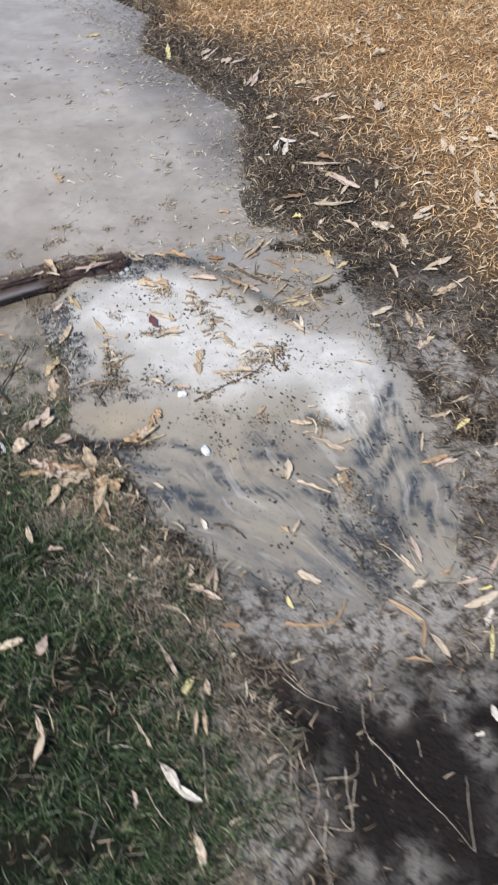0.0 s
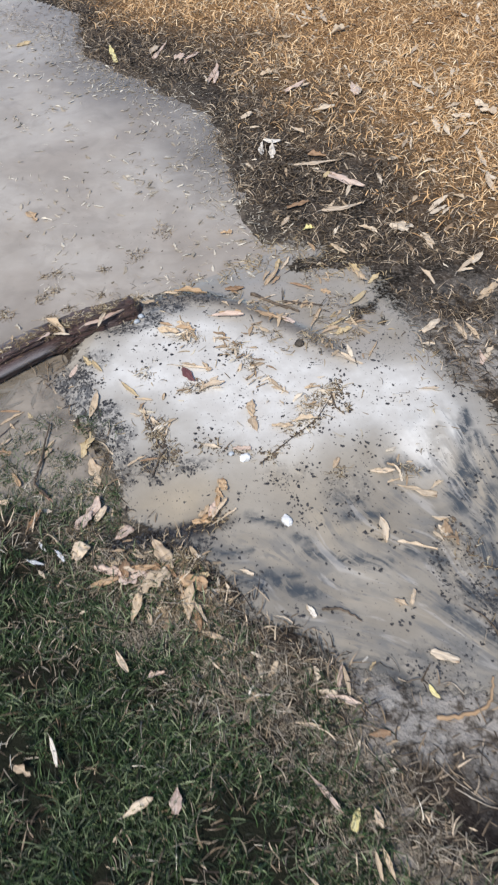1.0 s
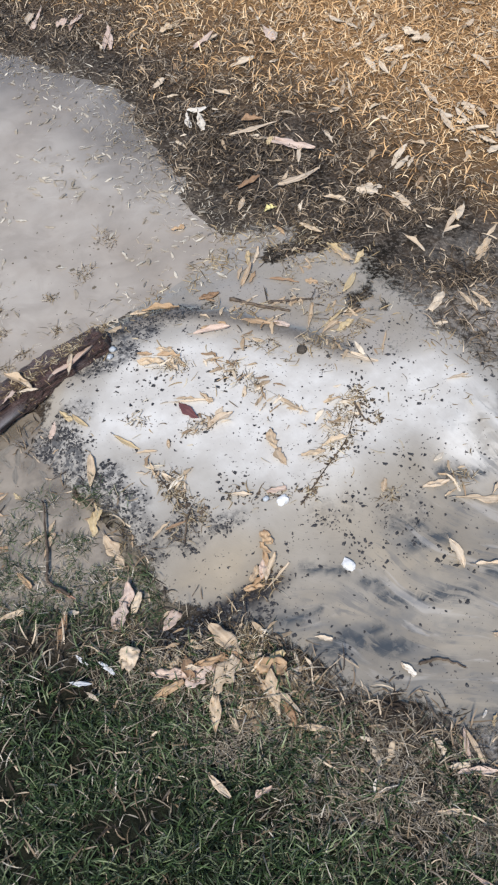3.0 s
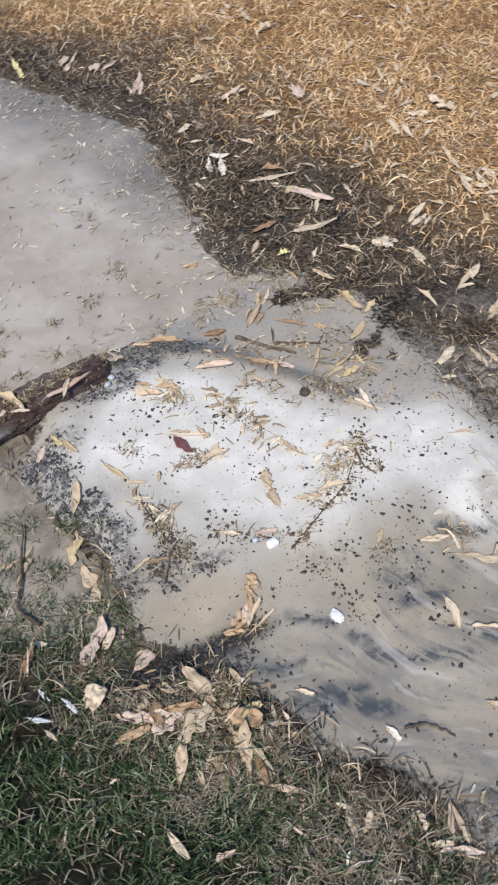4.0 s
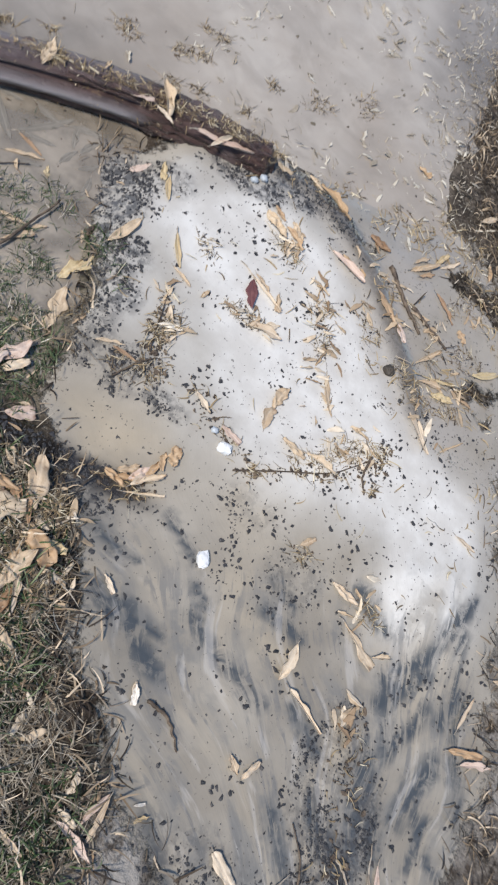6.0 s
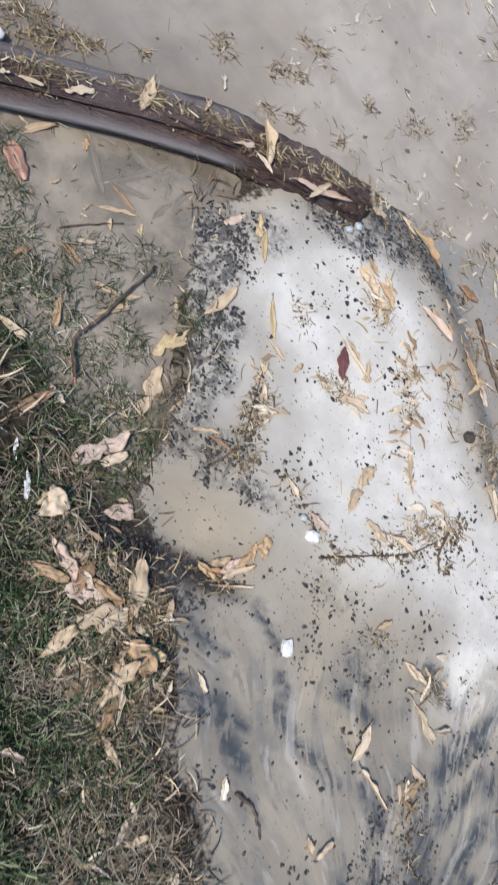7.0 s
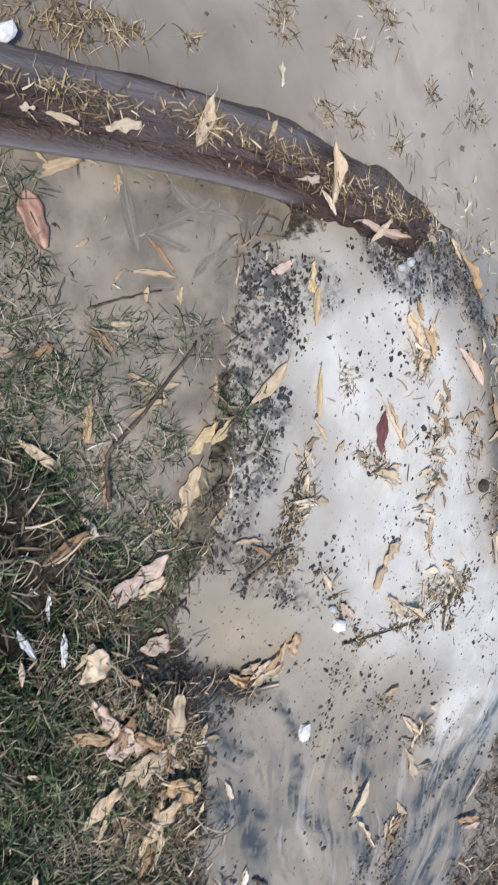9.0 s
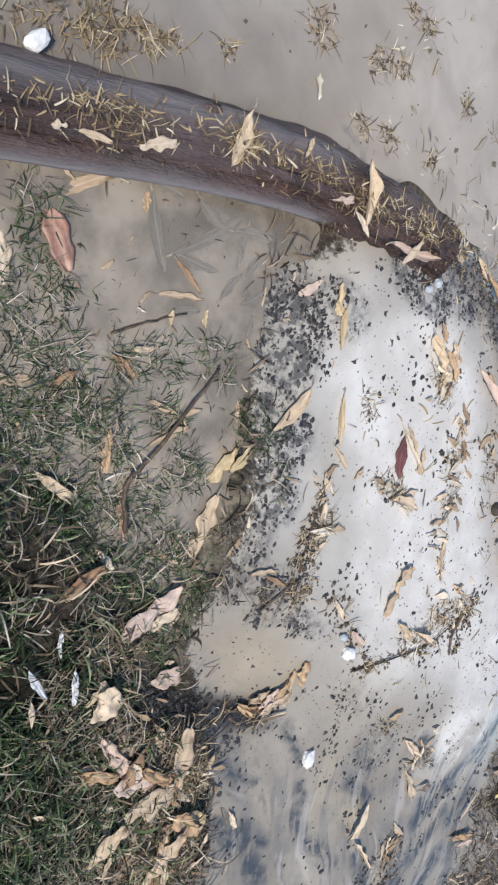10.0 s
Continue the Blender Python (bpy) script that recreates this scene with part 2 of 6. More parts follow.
class Graph:
    """Short hand for shader nodes."""

    def __init__(self, name):
        self.mat, self.nodes, self.links, self.bsdf = material(name)

    def put(self, socket, value):
        if hasattr(value, "is_linked"):
            self.links.new(value, socket)
        else:
            socket.default_value = value

    def attribute(self, name, out="Fac"):
        n = self.nodes.new("ShaderNodeAttribute")
        n.attribute_name = name
        return n.outputs[out]

    def place(self):
        return self.nodes.new("ShaderNodeTexCoord").outputs["Object"]

    def noise(self, vector, scale, detail=4.0, roughness=0.55, distortion=0.0, out="Fac"):
        n = self.nodes.new("ShaderNodeTexNoise")
        n.inputs["Scale"].default_value, n.inputs["Detail"].default_value = scale, detail
        n.inputs["Roughness"].default_value, n.inputs["Distortion"].default_value = roughness, distortion
        self.links.new(vector, n.inputs["Vector"])
        return n.outputs[out]

    def math(self, op, a, b=0.0, clamp=False):
        n = self.nodes.new("ShaderNodeMath")
        n.operation, n.use_clamp = op, clamp
        self.put(n.inputs[0], a)
        self.put(n.inputs[1], b)
        return n.outputs[0]

    def step(self, value, low, high, to_low=0.0, to_high=1.0):
        n = self.nodes.new("ShaderNodeMapRange")
        n.interpolation_type = "SMOOTHSTEP"
        self.put(n.inputs["Value"], value)
        for key, v in (("From Min", low), ("From Max", high), ("To Min", to_low), ("To Max", to_high)):
            n.inputs[key].default_value = v
        return n.outputs["Result"]

    def mix(self, factor, a, b):
        n = self.nodes.new("ShaderNodeMix")
        n.data_type = "RGBA"
        self.put(n.inputs["Factor"], factor)
        for key, v in (("A", a), ("B", b)):
            self.put(n.inputs[key], v if hasattr(v, "is_linked") else (*v, 1))
        return n.outputs["Result"]

    def scaled(self, vector, by):
        n = self.nodes.new("ShaderNodeVectorMath")
        n.operation = "MULTIPLY"
        self.links.new(vector, n.inputs[0])
        n.inputs[1].default_value = by
        return n.outputs[0]

    def bump(self, height, strength, distance):
        n = self.nodes.new("ShaderNodeBump")
        n.inputs["Strength"].default_value, n.inputs["Distance"].default_value = strength, distance
        self.links.new(height, n.inputs["Height"])
        self.links.new(n.outputs["Normal"], self.bsdf.inputs["Normal"])

    def finish(self, colour, roughness, specular=0.5):
        self.put(self.bsdf.inputs["Base Color"], colour)
        self.put(self.bsdf.inputs["Roughness"], roughness)
        self.put(self.bsdf.inputs["Specular IOR Level"], specular)
        return self.mat


def ground_material():
    g = Graph("wet_ground")
    p = g.place()
    grain, blot = g.noise(p, 90, 5, 0.7), g.noise(p, 9, 5, 0.6)
    soil = g.mix(g.step(blot, 0.38, 0.66), (0.012, 0.009, 0.006), (0.058, 0.044, 0.033))
    soil = g.mix(g.step(grain, 0.45, 0.7, 0.0, 0.8), soil, (0.20, 0.17, 0.14))
    # near-black under the lawn: shade between the blades put into the soil colour
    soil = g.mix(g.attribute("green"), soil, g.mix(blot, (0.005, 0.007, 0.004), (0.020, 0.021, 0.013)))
    soil = g.mix(g.attribute("gold"), soil, g.mix(grain, (0.11, 0.062, 0.028), (0.42, 0.25, 0.115)))
    soil = g.mix(g.attribute("dark"), soil, g.mix(blot, (0.009, 0.007, 0.006), (0.024, 0.019, 0.017)))
    silt = g.mix(grain, (0.25, 0.225, 0.20), (0.42, 0.39, 0.35))
    soil = g.mix(g.math("MULTIPLY", g.attribute("silt"), g.step(g.noise(p, 34, 5, 0.65), 0.36, 0.56, 0.07, 1.0), True), soil, silt)
    soil = g.mix(g.attribute("puddle"), soil, g.mix(g.step(g.noise(p, 16, 5, 0.65), 0.38, 0.64), (0.045, 0.038, 0.032), (0.17, 0.14, 0.11)))
    soil = g.mix(g.attribute("pool"), soil, g.mix(g.step(g.noise(p, 15, 5, 0.65, 0.5), 0.36, 0.56), (0.030, 0.029, 0.021), (0.28, 0.24, 0.180)))
    # the mud fan: pale film above, tan and blue-grey streaks along the flow below
    film = g.mix(g.step(g.noise(p, 6, 4), 0.35, 0.7), (0.25, 0.221, 0.178), (0.335, 0.302, 0.25))
    pale = g.mix(g.step(g.noise(p, 14, 4), 0.35, 0.7), (0.535, 0.508, 0.465), (0.66, 0.64, 0.60))
    film = g.mix(g.math("MULTIPLY", g.attribute("white"), 1.0, True), film, pale)
    # channel silt, its patches lightened to paint in the sky they reflect
    film = g.mix(g.math("MULTIPLY", g.attribute("channel"), g.step(blot, 0.35, 0.6, 0.2, 0.8), True), film, (0.34, 0.31, 0.275))
    flow = g.attribute("flow", "Vector")
    wide = g.noise(g.scaled(flow, (1.0, 2.4, 1)), 9, 4, 0.6, 0.5)
    thin = g.noise(g.scaled(flow, (3.6, 3.4, 1)), 13, 5, 0.65, 0.8)
    streak = g.attribute("streak")
    broken = g.step(g.noise(p, 19, 4, 0.6, 0.5), 0.40, 0.56)
    film = g.mix(g.math("MULTIPLY", streak, g.math("MULTIPLY", g.step(wide, 0.42, 0.58, 0.0, 0.78), g.math("ADD", g.math("MULTIPLY", broken, 0.8), 0.15)), True), film, (0.165, 0.163, 0.155))
    film = g.mix(g.math("MULTIPLY", streak, g.step(g.noise(g.scaled(flow, (0.8, 1.6, 1)), 8, 3, 0.6, 0.6), 0.36, 0.50, 0.6, 0.0), True), film, (0.39, 0.335, 0.255))
    film = g.mix(g.math("MULTIPLY", g.attribute("tan"), g.step(blot, 0.30, 0.6, 0.95, 0.55), True), film, g.mix(g.noise(p, 30, 4, 0.6), (0.33, 0.275, 0.195), (0.43, 0.37, 0.28)))
    film = g.mix(g.math("MULTIPLY", g.math("MULTIPLY", streak, g.math("SUBTRACT", 1.0, g.math("MULTIPLY", broken, 0.75))), g.step(g.math("ADD", thin, g.math("MULTIPLY", g.math("SUBTRACT", blot, 0.5), 0.6)), 0.52, 0.62, 0.0, 0.65), True), film, (0.135, 0.137, 0.138))
    torn = g.math("MULTIPLY", g.step(thin, 0.40, 0.52, 0.25, 1.0), g.step(g.noise(p, 34, 5, 0.65, 0.5), 0.38, 0.50, 0.40, 1.0))
    film = g.mix(g.math("MULTIPLY", g.attribute("ink"), torn, True), film, (0.062, 0.070, 0.077))
    film = g.mix(g.math("MULTIPLY", streak, g.step(g.noise(g.scaled(flow, (2.2, 3.0, 1)), 12, 4, 0.6, 0.6), 0.56, 0.68, 0.0, 0.4), True), film, (0.50, 0.47, 0.43))
    film = g.mix(g.math("MULTIPLY", g.attribute("gravel"), g.step(g.noise(p, 55, 4, 0.65), 0.42, 0.58, 0.15, 0.85), True), film, (0.050, 0.050, 0.052))
    film = g.mix(g.math("MULTIPLY", g.attribute("ridge"), g.step(grain, 0.3, 0.6, 0.6, 0.9), True), film, (0.115, 0.102, 0.088))
    film = g.mix(g.math("MULTIPLY", g.attribute("dark"), g.step(grain, 0.3, 0.6, 0.85, 1.0), True), film, (0.030, 0.027, 0.026))
    speck = g.noise(p, 150, 2, 0.5)
    film = g.mix(g.step(speck, 0.67, 0.72, 0.0, 0.8), film, (0.09, 0.08, 0.07))
    fan = g.step(g.math("ADD", g.attribute("fan"), g.math("MULTIPLY", g.math("SUBTRACT", grain, 0.5), 1.5)), 0.32, 0.68)
    colour = g.mix(fan, soil, film)
    wet = g.step(blot, 0.3, 0.7, 0.28, 0.6)
    dry = g.mix(g.attribute("gold"), g.mix(fan, (0.8, 0.8, 0.8), (0.10, 0.10, 0.10)), (0.85, 0.85, 0.85))
    shine = g.math("ADD", g.math("MULTIPLY", dry, 0.85), g.math("MULTIPLY", wet, 0.15))
    height = g.math("ADD", g.math("MULTIPLY", g.noise(p, 60, 6, 0.65), g.math("SUBTRACT", 1.04, fan)), g.math("MULTIPLY", g.noise(g.scaled(flow, (5.0, 3.0, 1)), 16, 3, 0.6), 0.05))
    g.bump(height, 0.8, 0.012)
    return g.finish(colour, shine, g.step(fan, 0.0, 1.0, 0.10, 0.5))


def water_material(name, murk_a, murk_b, clear, shallow):
    """Silty water: a murky body that lets a little of what lies just under it show, with a still skin."""
    g = Graph(name)
    p = g.place()
    big = g.noise(p, 2.6, 4, 0.55)
    cloudy = g.mix(g.step(big, 0.3, 0.7), murk_a, murk_b)
    cloudy = g.mix(g.step(g.noise(p, 8.5, 5, 0.6, 0.8), 0.44, 0.66, 0, 0.3), cloudy, tuple(0.68 * v for v in murk_a))
    g.finish(cloudy, 0.5, 0.0)
    see = g.nodes.new("ShaderNodeBsdfTransparent")
    see.inputs["Color"].default_value = (0.80, 0.75, 0.68, 1)
    blend, skin = g.nodes.new("ShaderNodeMixShader"), g.nodes.new("ShaderNodeMixShader")
    body = g.step(g.noise(p, 11, 4, 0.6), 0.35, 0.68, clear, clear * 0.35)
    g.links.new(g.math("ADD", body, g.math("MULTIPLY", g.attribute("shore"), shallow), True), blend.inputs["Fac"])
    g.links.new(g.bsdf.outputs["BSDF"], blend.inputs[1])
    g.links.new(see.outputs["BSDF"], blend.inputs[2])
    # the skin of the water mirrors the sky
    gloss, fresnel, ripple = g.nodes.new("ShaderNodeBsdfGlossy"), g.nodes.new("ShaderNodeFresnel"), g.nodes.new("ShaderNodeBump")
    gloss.inputs["Roughness"].default_value, fresnel.inputs["IOR"].default_value = 0.04, 1.75
    ripple.inputs["Strength"].default_value, ripple.inputs["Distance"].default_value = 0.08, 0.004
    g.links.new(g.noise(p, 24, 2, 0.4), ripple.inputs["Height"])
    for node in (gloss, fresnel):
        g.links.new(ripple.outputs["Normal"], node.inputs["Normal"])
    g.links.new(fresnel.outputs["Fac"], skin.inputs["Fac"])
    g.links.new(blend.outputs["Shader"], skin.inputs[1])
    g.links.new(gloss.outputs["BSDF"], skin.inputs[2])
    g.links.new(skin.outputs["Shader"], g.nodes["Material Output"].inputs["Surface"])
    return g.mat


def blade_material(name, dark, mid, light, roughness=0.6, specular=0.35):
    g = Graph(name)
    tone = g.attribute("tone")
    c = g.mix(g.step(tone, 0.0, 0.55), dark, mid)
    c = g.mix(g.step(tone, 0.6, 1.0), c, light)
    c = g.mix(g.step(g.noise(g.place(), 40, 3), 0.35, 0.75, 0, 0.45), c, dark)
    return g.finish(c, roughness, specular)


def leaf_material(name, base, vein, stain):
    g = Graph(name)
    p = g.place()
    info = g.nodes.new("ShaderNodeObjectInfo").outputs["Random"]
    wide = g.scaled(p, (1.0, 0.45, 1.0))
    c = g.mix(g.step(g.noise(wide, 4.5, 6, 0.7), 0.38, 0.70, 0, 0.8), base, vein)
    c = g.mix(g.step(g.noise(wide, 3.0, 4, 0.6, 0.6), 0.50, 0.72, 0, 0.75), c, stain)
    c = g.mix(g.step(g.noise(wide, 16, 4, 0.75), 0.58, 0.70, 0, 0.7), c, stain)
    c = g.mix(g.step(info, 0.2, 1, 0, 0.30), c, stain)
    rib = g.attribute("rib")
    c = g.mix(g.math("MULTIPLY", rib, 0.5), c, vein)
    g.bump(g.math("ADD", g.noise(p, 11, 4, 0.6), g.math("MULTIPLY", rib, 0.5)), 0.5, 0.0015)
    return g.finish(c, 0.55, 0.35)


def plain_material(name, a, b, scale, roughness, specular=0.4, bump=0.5, depth=0.004):
    g = Graph(name)
    p = g.place()
    n = g.noise(p, scale, 6, 0.65)
    g.bump(g.noise(p, scale * 2.2, 5, 0.6), bump, depth)
    c = g.mix(g.step(n, 0.32, 0.68), a, b)
    return g.finish(g.mix(g.step(g.noise(p, scale * 0.23, 3), 0.4, 0.7, 0, 0.5), c, tuple(0.55 * v for v in a)), roughness, specular)


def bark_material():
    """Wet bark: furrows along the limb, purple-brown, shining where it is smooth; sky sheen is also painted in."""
    g = Graph("wet_bark")
    v = g.attribute("bark", "Vector")
    furrow, patch, fine = g.noise(g.scaled(v, (1.0, 5.0, 5.0)), 5, 6, 0.7, 0.4), g.noise(v, 3.0, 4, 0.6), g.noise(g.scaled(v, (3.0, 6.0, 6.0)), 14, 4, 0.7)
    c = g.mix(g.step(furrow, 0.35, 0.62), (0.022, 0.013, 0.011), (0.098, 0.056, 0.048))
    # greyish patches paint the wet sheen into the bark colour
    c = g.mix(g.step(patch, 0.48, 0.66, 0, 0.55), c, (0.15, 0.115, 0.115))
    c = g.mix(g.step(fine, 0.60, 0.72, 0, 0.6), c, (0.17, 0.115, 0.075))
    # bare wood on the lower ledge, and painted sky sheen along the upper side
    bare = g.attribute("bare")
    c = g.mix(g.math("MULTIPLY", bare, 0.85), c, g.mix(g.noise(g.scaled(v, (0.8, 6.0, 6.0)), 9, 4, 0.6), (0.13, 0.12, 0.125), (0.25, 0.235, 0.24)))
    relief = g.math("MULTIPLY", g.math("ADD", furrow, g.math("MULTIPLY", fine, 0.6)), g.math("SUBTRACT", 1.0, g.math("MULTIPLY", bare, 0.8)))
    g.bump(relief, 1.0, 0.013)
    return g.finish(c, g.math("ADD", g.step(patch, 0.35, 0.65, 0.46, 0.26), g.math("MULTIPLY", bare, 0.22)), 0.5)


GROUND = ground_material()
PUDDLE_WATER = water_material("puddle_water", (0.385, 0.332, 0.273), (0.51, 0.460, 0.398), 0.14, 0.44)
POOL_WATER = water_material("pool_water", (0.395, 0.335, 0.262), (0.53, 0.462, 0.372), 0.50, 0.30)
# green blades: lightest tone includes painted sky gloss, darkest the shade in the gaps
GREEN_BLADE = blade_material("green_grass", (0.009, 0.015, 0.005), (0.049, 0.088, 0.028), (0.235, 0.275, 0.15), 0.5, 0.35)
PALE_BLADE = blade_material("pale_dead_grass", (0.14, 0.115, 0.08), (0.36, 0.31, 0.24), (0.66, 0.61, 0.51))
GOLD_BLADE = blade_material("dry_golden_grass", (0.20, 0.11, 0.052), (0.70, 0.45, 0.225), (0.90, 0.73, 0.49), 0.75, 0.2)
BROWN_BLADE = blade_material("wet_brown_grass", (0.028, 0.019, 0.012), (0.22, 0.160, 0.10), (0.62, 0.50, 0.36), 0.5, 0.4)
STRAW = blade_material("straw", (0.10, 0.07, 0.04), (0.36, 0.27, 0.15), (0.66, 0.58, 0.42), 0.6, 0.3)
CHAR = plain_material("charred_bits", (0.018, 0.018, 0.02), (0.06, 0.056, 0.055), 120, 0.45, 0.5)
BARK = bark_material()
TWIG = plain_material("brown_twig", (0.045, 0.032, 0.024), (0.15, 0.11, 0.075), 70, 0.6)
STEM = plain_material("pale_stem", (0.25, 0.20, 0.15), (0.48, 0.42, 0.34), 60, 0.6)
WHITE_STONE = plain_material("white_stone", (0.66, 0.66, 0.66), (0.86, 0.86, 0.85), 40, 0.35)
GREY_STONE = plain_material("blue_grey_pebble", (0.32, 0.36, 0.40), (0.52, 0.55, 0.58), 45, 0.35)
BROWN_STONE = plain_material("dark_clod", (0.035, 0.028, 0.022), (0.10, 0.08, 0.06), 60, 0.6, 0.4, 1.0)
LITTER = blade_material("leaf_litter", (0.20, 0.125, 0.07), (0.47, 0.36, 0.24), (0.70, 0.61, 0.48))
LEAF = {
    "tan": leaf_material("tan_leaf", (0.48, 0.37, 0.25), (0.60, 0.49, 0.36), (0.19, 0.115, 0.065)),
    "cream": leaf_material("cream_leaf", (0.57, 0.465, 0.34), (0.67, 0.58, 0.46), (0.27, 0.17, 0.10)),
    "white": leaf_material("bleached_leaf", (0.66, 0.60, 0.51), (0.76, 0.72, 0.65), (0.46, 0.36, 0.25)),
    "pink": leaf_material("pinkish_leaf", (0.54, 0.41, 0.335), (0.64, 0.53, 0.45), (0.25, 0.15, 0.10)),
    "red": leaf_material("reddish_leaf", (0.42, 0.235, 0.17), (0.56, 0.40, 0.31), (0.16, 0.06, 0.045)),
    "darkred": leaf_material("dark_red_leaf", (0.14, 0.055, 0.055), (0.19, 0.085, 0.08), (0.08, 0.03, 0.03)),
    "orange": leaf_material("orange_brown_leaf", (0.42, 0.285, 0.165), (0.54, 0.40, 0.26), (0.20, 0.10, 0.05)),
    "yellow": leaf_material("yellowed_leaf", (0.50, 0.39, 0.22), (0.60, 0.50, 0.33), (0.24, 0.15, 0.075)),
    "lemon": leaf_material("fresh_yellow_leaf", (0.72, 0.64, 0.28), (0.78, 0.73, 0.45), (0.50, 0.38, 0.14)),
    "brown": leaf_material("brown_leaf", (0.27, 0.165, 0.095), (0.40, 0.27, 0.165), (0.12, 0.07, 0.04)),
    "drowned": leaf_material("drowned_leaf", (0.20, 0.18, 0.15), (0.27, 0.245, 0.21), (0.12, 0.108, 0.09)),
    "grey": leaf_material("grey_leaf", (0.58, 0.60, 0.62), (0.66, 0.67, 0.68), (0.40, 0.40, 0.40)),
}


# ---- building helpers ----
def link(name, verts, faces, mat, parent=None, shade=True):
    mesh = bpy.data.meshes.new(name)
    mesh.from_pydata(verts, [], faces)
    mesh.materials.append(mat)
    if shade:
        mesh.shade_smooth()
    ob = new(name, mesh)
    ob.parent = parent
    return ob


def float_attribute(mesh, name, values):
    mesh.attributes.new(name, "FLOAT", "POINT").data.foreach_set("value", np.asarray(values, np.float32).ravel())


def grid_lines(low, high, step, out_low, out_high):
    """Coordinates, close together from low to high and ever wider apart outside."""
    mid = list(np.arange(low, high + step / 2, step))
    a, b, d = [mid[0]], [mid[-1]], step
    while a[-1] > out_low:
        d *= 1.35
        a.append(a[-1] - d)
    d = step
    while b[-1] < out_high:
        d *= 1.35
        b.append(b[-1] + d)
    return np.array(a[:0:-1] + mid + b[1:])


def sheet(name, xs, ys, height, mat, keep=None):
    gx, gy = np.meshgrid(xs, ys)
    verts = np.stack([gx.ravel(), gy.ravel(), np.asarray(height).ravel()], 1)
    i = np.arange(len(xs) * len(ys)).reshape(len(ys), len(xs))
    q = np.stack([i[:-1, :-1], i[:-1, 1:], i[1:, 1:], i[1:, :-1]], -1).reshape(-1, 4)
    if keep is not None:
        k = keep.ravel()
        q = q[k[q].any(1)]
        used = np.unique(q)
        back = np.full(len(verts), -1)
        back[used] = np.arange(len(used))
        verts, q = verts[used], back[q]
    return link(name, verts.tolist(), q.tolist(), mat)


def tube(points, radii, sides=8, flat=1.0, uneven=0.0, seed=0):
    """Rings of a limb along the points, closed at both ends."""
    r = np.random.default_rng(seed)
    pts = [Vector(p) for p in points]
    verts, faces = [], []
    for k, p in enumerate(pts):
        d = (pts[min(k + 1, len(pts) - 1)] - pts[max(k - 1, 0)]).normalized()
        side = d.cross(Vector((0, 0, 1)))
        side = side.normalized() if side.length > 1e-4 else Vector((1, 0, 0))
        up = side.cross(d)
        for s in range(sides):
            a = 2 * math.pi * s / sides
            q = radii[k] * (1 + uneven * (r.random() - 0.5) * 2)
            verts.append(tuple(p + side * (math.cos(a) * q) + up * (math.sin(a) * q * flat)))
    for k in range(len(pts) - 1):
        for s in range(sides):
            a, b = k * sides + s, k * sides + (s + 1) % sides
            faces.append((a, b, b + sides, a + sides))
    faces += [tuple(range(sides))[::-1], tuple(range((len(pts) - 1) * sides, len(pts) * sides))]
    return verts, faces


def smooth_line(points, n):
    """n points on a smooth line through the given ones."""
    p = np.array(points, float)
    p = np.vstack([2 * p[0] - p[1], p, 2 * p[-1] - p[-2]])
    out = []
    for u in np.linspace(0, len(p) - 3 - 1e-6, n):
        i, t = int(u), u - int(u)
        a, b, c, d = p[i:i + 4]
        out.append(0.5 * (2 * b + (c - a) * t + (2 * a - 5 * b + 4 * c - d) * t * t + (3 * b - a - 3 * c + d) * t**3))
    return out


# ---- ground and water ----
xs = grid_lines(-1.75, 1.75, 0.0115, -45, 45)
ys = grid_lines(0.0, 4.6, 0.0115, -45, 45)
gx, gy = np.meshgrid(xs, ys)
Z = zones(gx, gy)
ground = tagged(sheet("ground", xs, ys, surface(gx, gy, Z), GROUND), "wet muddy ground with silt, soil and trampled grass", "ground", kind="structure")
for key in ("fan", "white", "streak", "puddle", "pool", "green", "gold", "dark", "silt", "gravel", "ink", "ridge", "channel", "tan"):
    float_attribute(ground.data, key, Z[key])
# streaks run together towards the low corner of the fan
fx, fy = gx - 0.66, gy - 0.42
flow = np.stack([np.arctan2(fx, fy) * 0.9 + 0.15 * rough(gx, gy, 0.24, 2) + 0.015 * rough(gx + 3, gy, 0.06, 2), np.hypot(fx, fy) * 0.16, np.zeros_like(fx)], -1)
ground.data.attributes.new("flow", "FLOAT_VECTOR", "POINT").data.foreach_set("vector", flow.astype(np.float32).ravel())

SPINE_X = [-2.6, -1.55, -1.25, -0.95, -0.82, -0.70, -0.58, -0.46, -0.36, -0.295, 0.0, 0.5]
SPINE_Y = [0.35, 1.10, 1.325, 1.540, 1.632, 1.714, 1.780, 1.832, 1.868, 1.888, 1.9, 1.9]
wx, wy = np.arange(-3.2, 0.5, 0.02), np.arange(0.5, 5.1, 0.02)
mx, my = np.meshgrid(wx, wy)
crest = np.interp(mx, SPINE_X, SPINE_Y)
upper = (inside(mx, my, PUDDLE, 0.3) > 0.02) & (my > crest - 0.01)
lower = (inside(mx, my, POOL, 0.2) > 0.02) & (my < crest + 0.01) & (mx < -0.40)
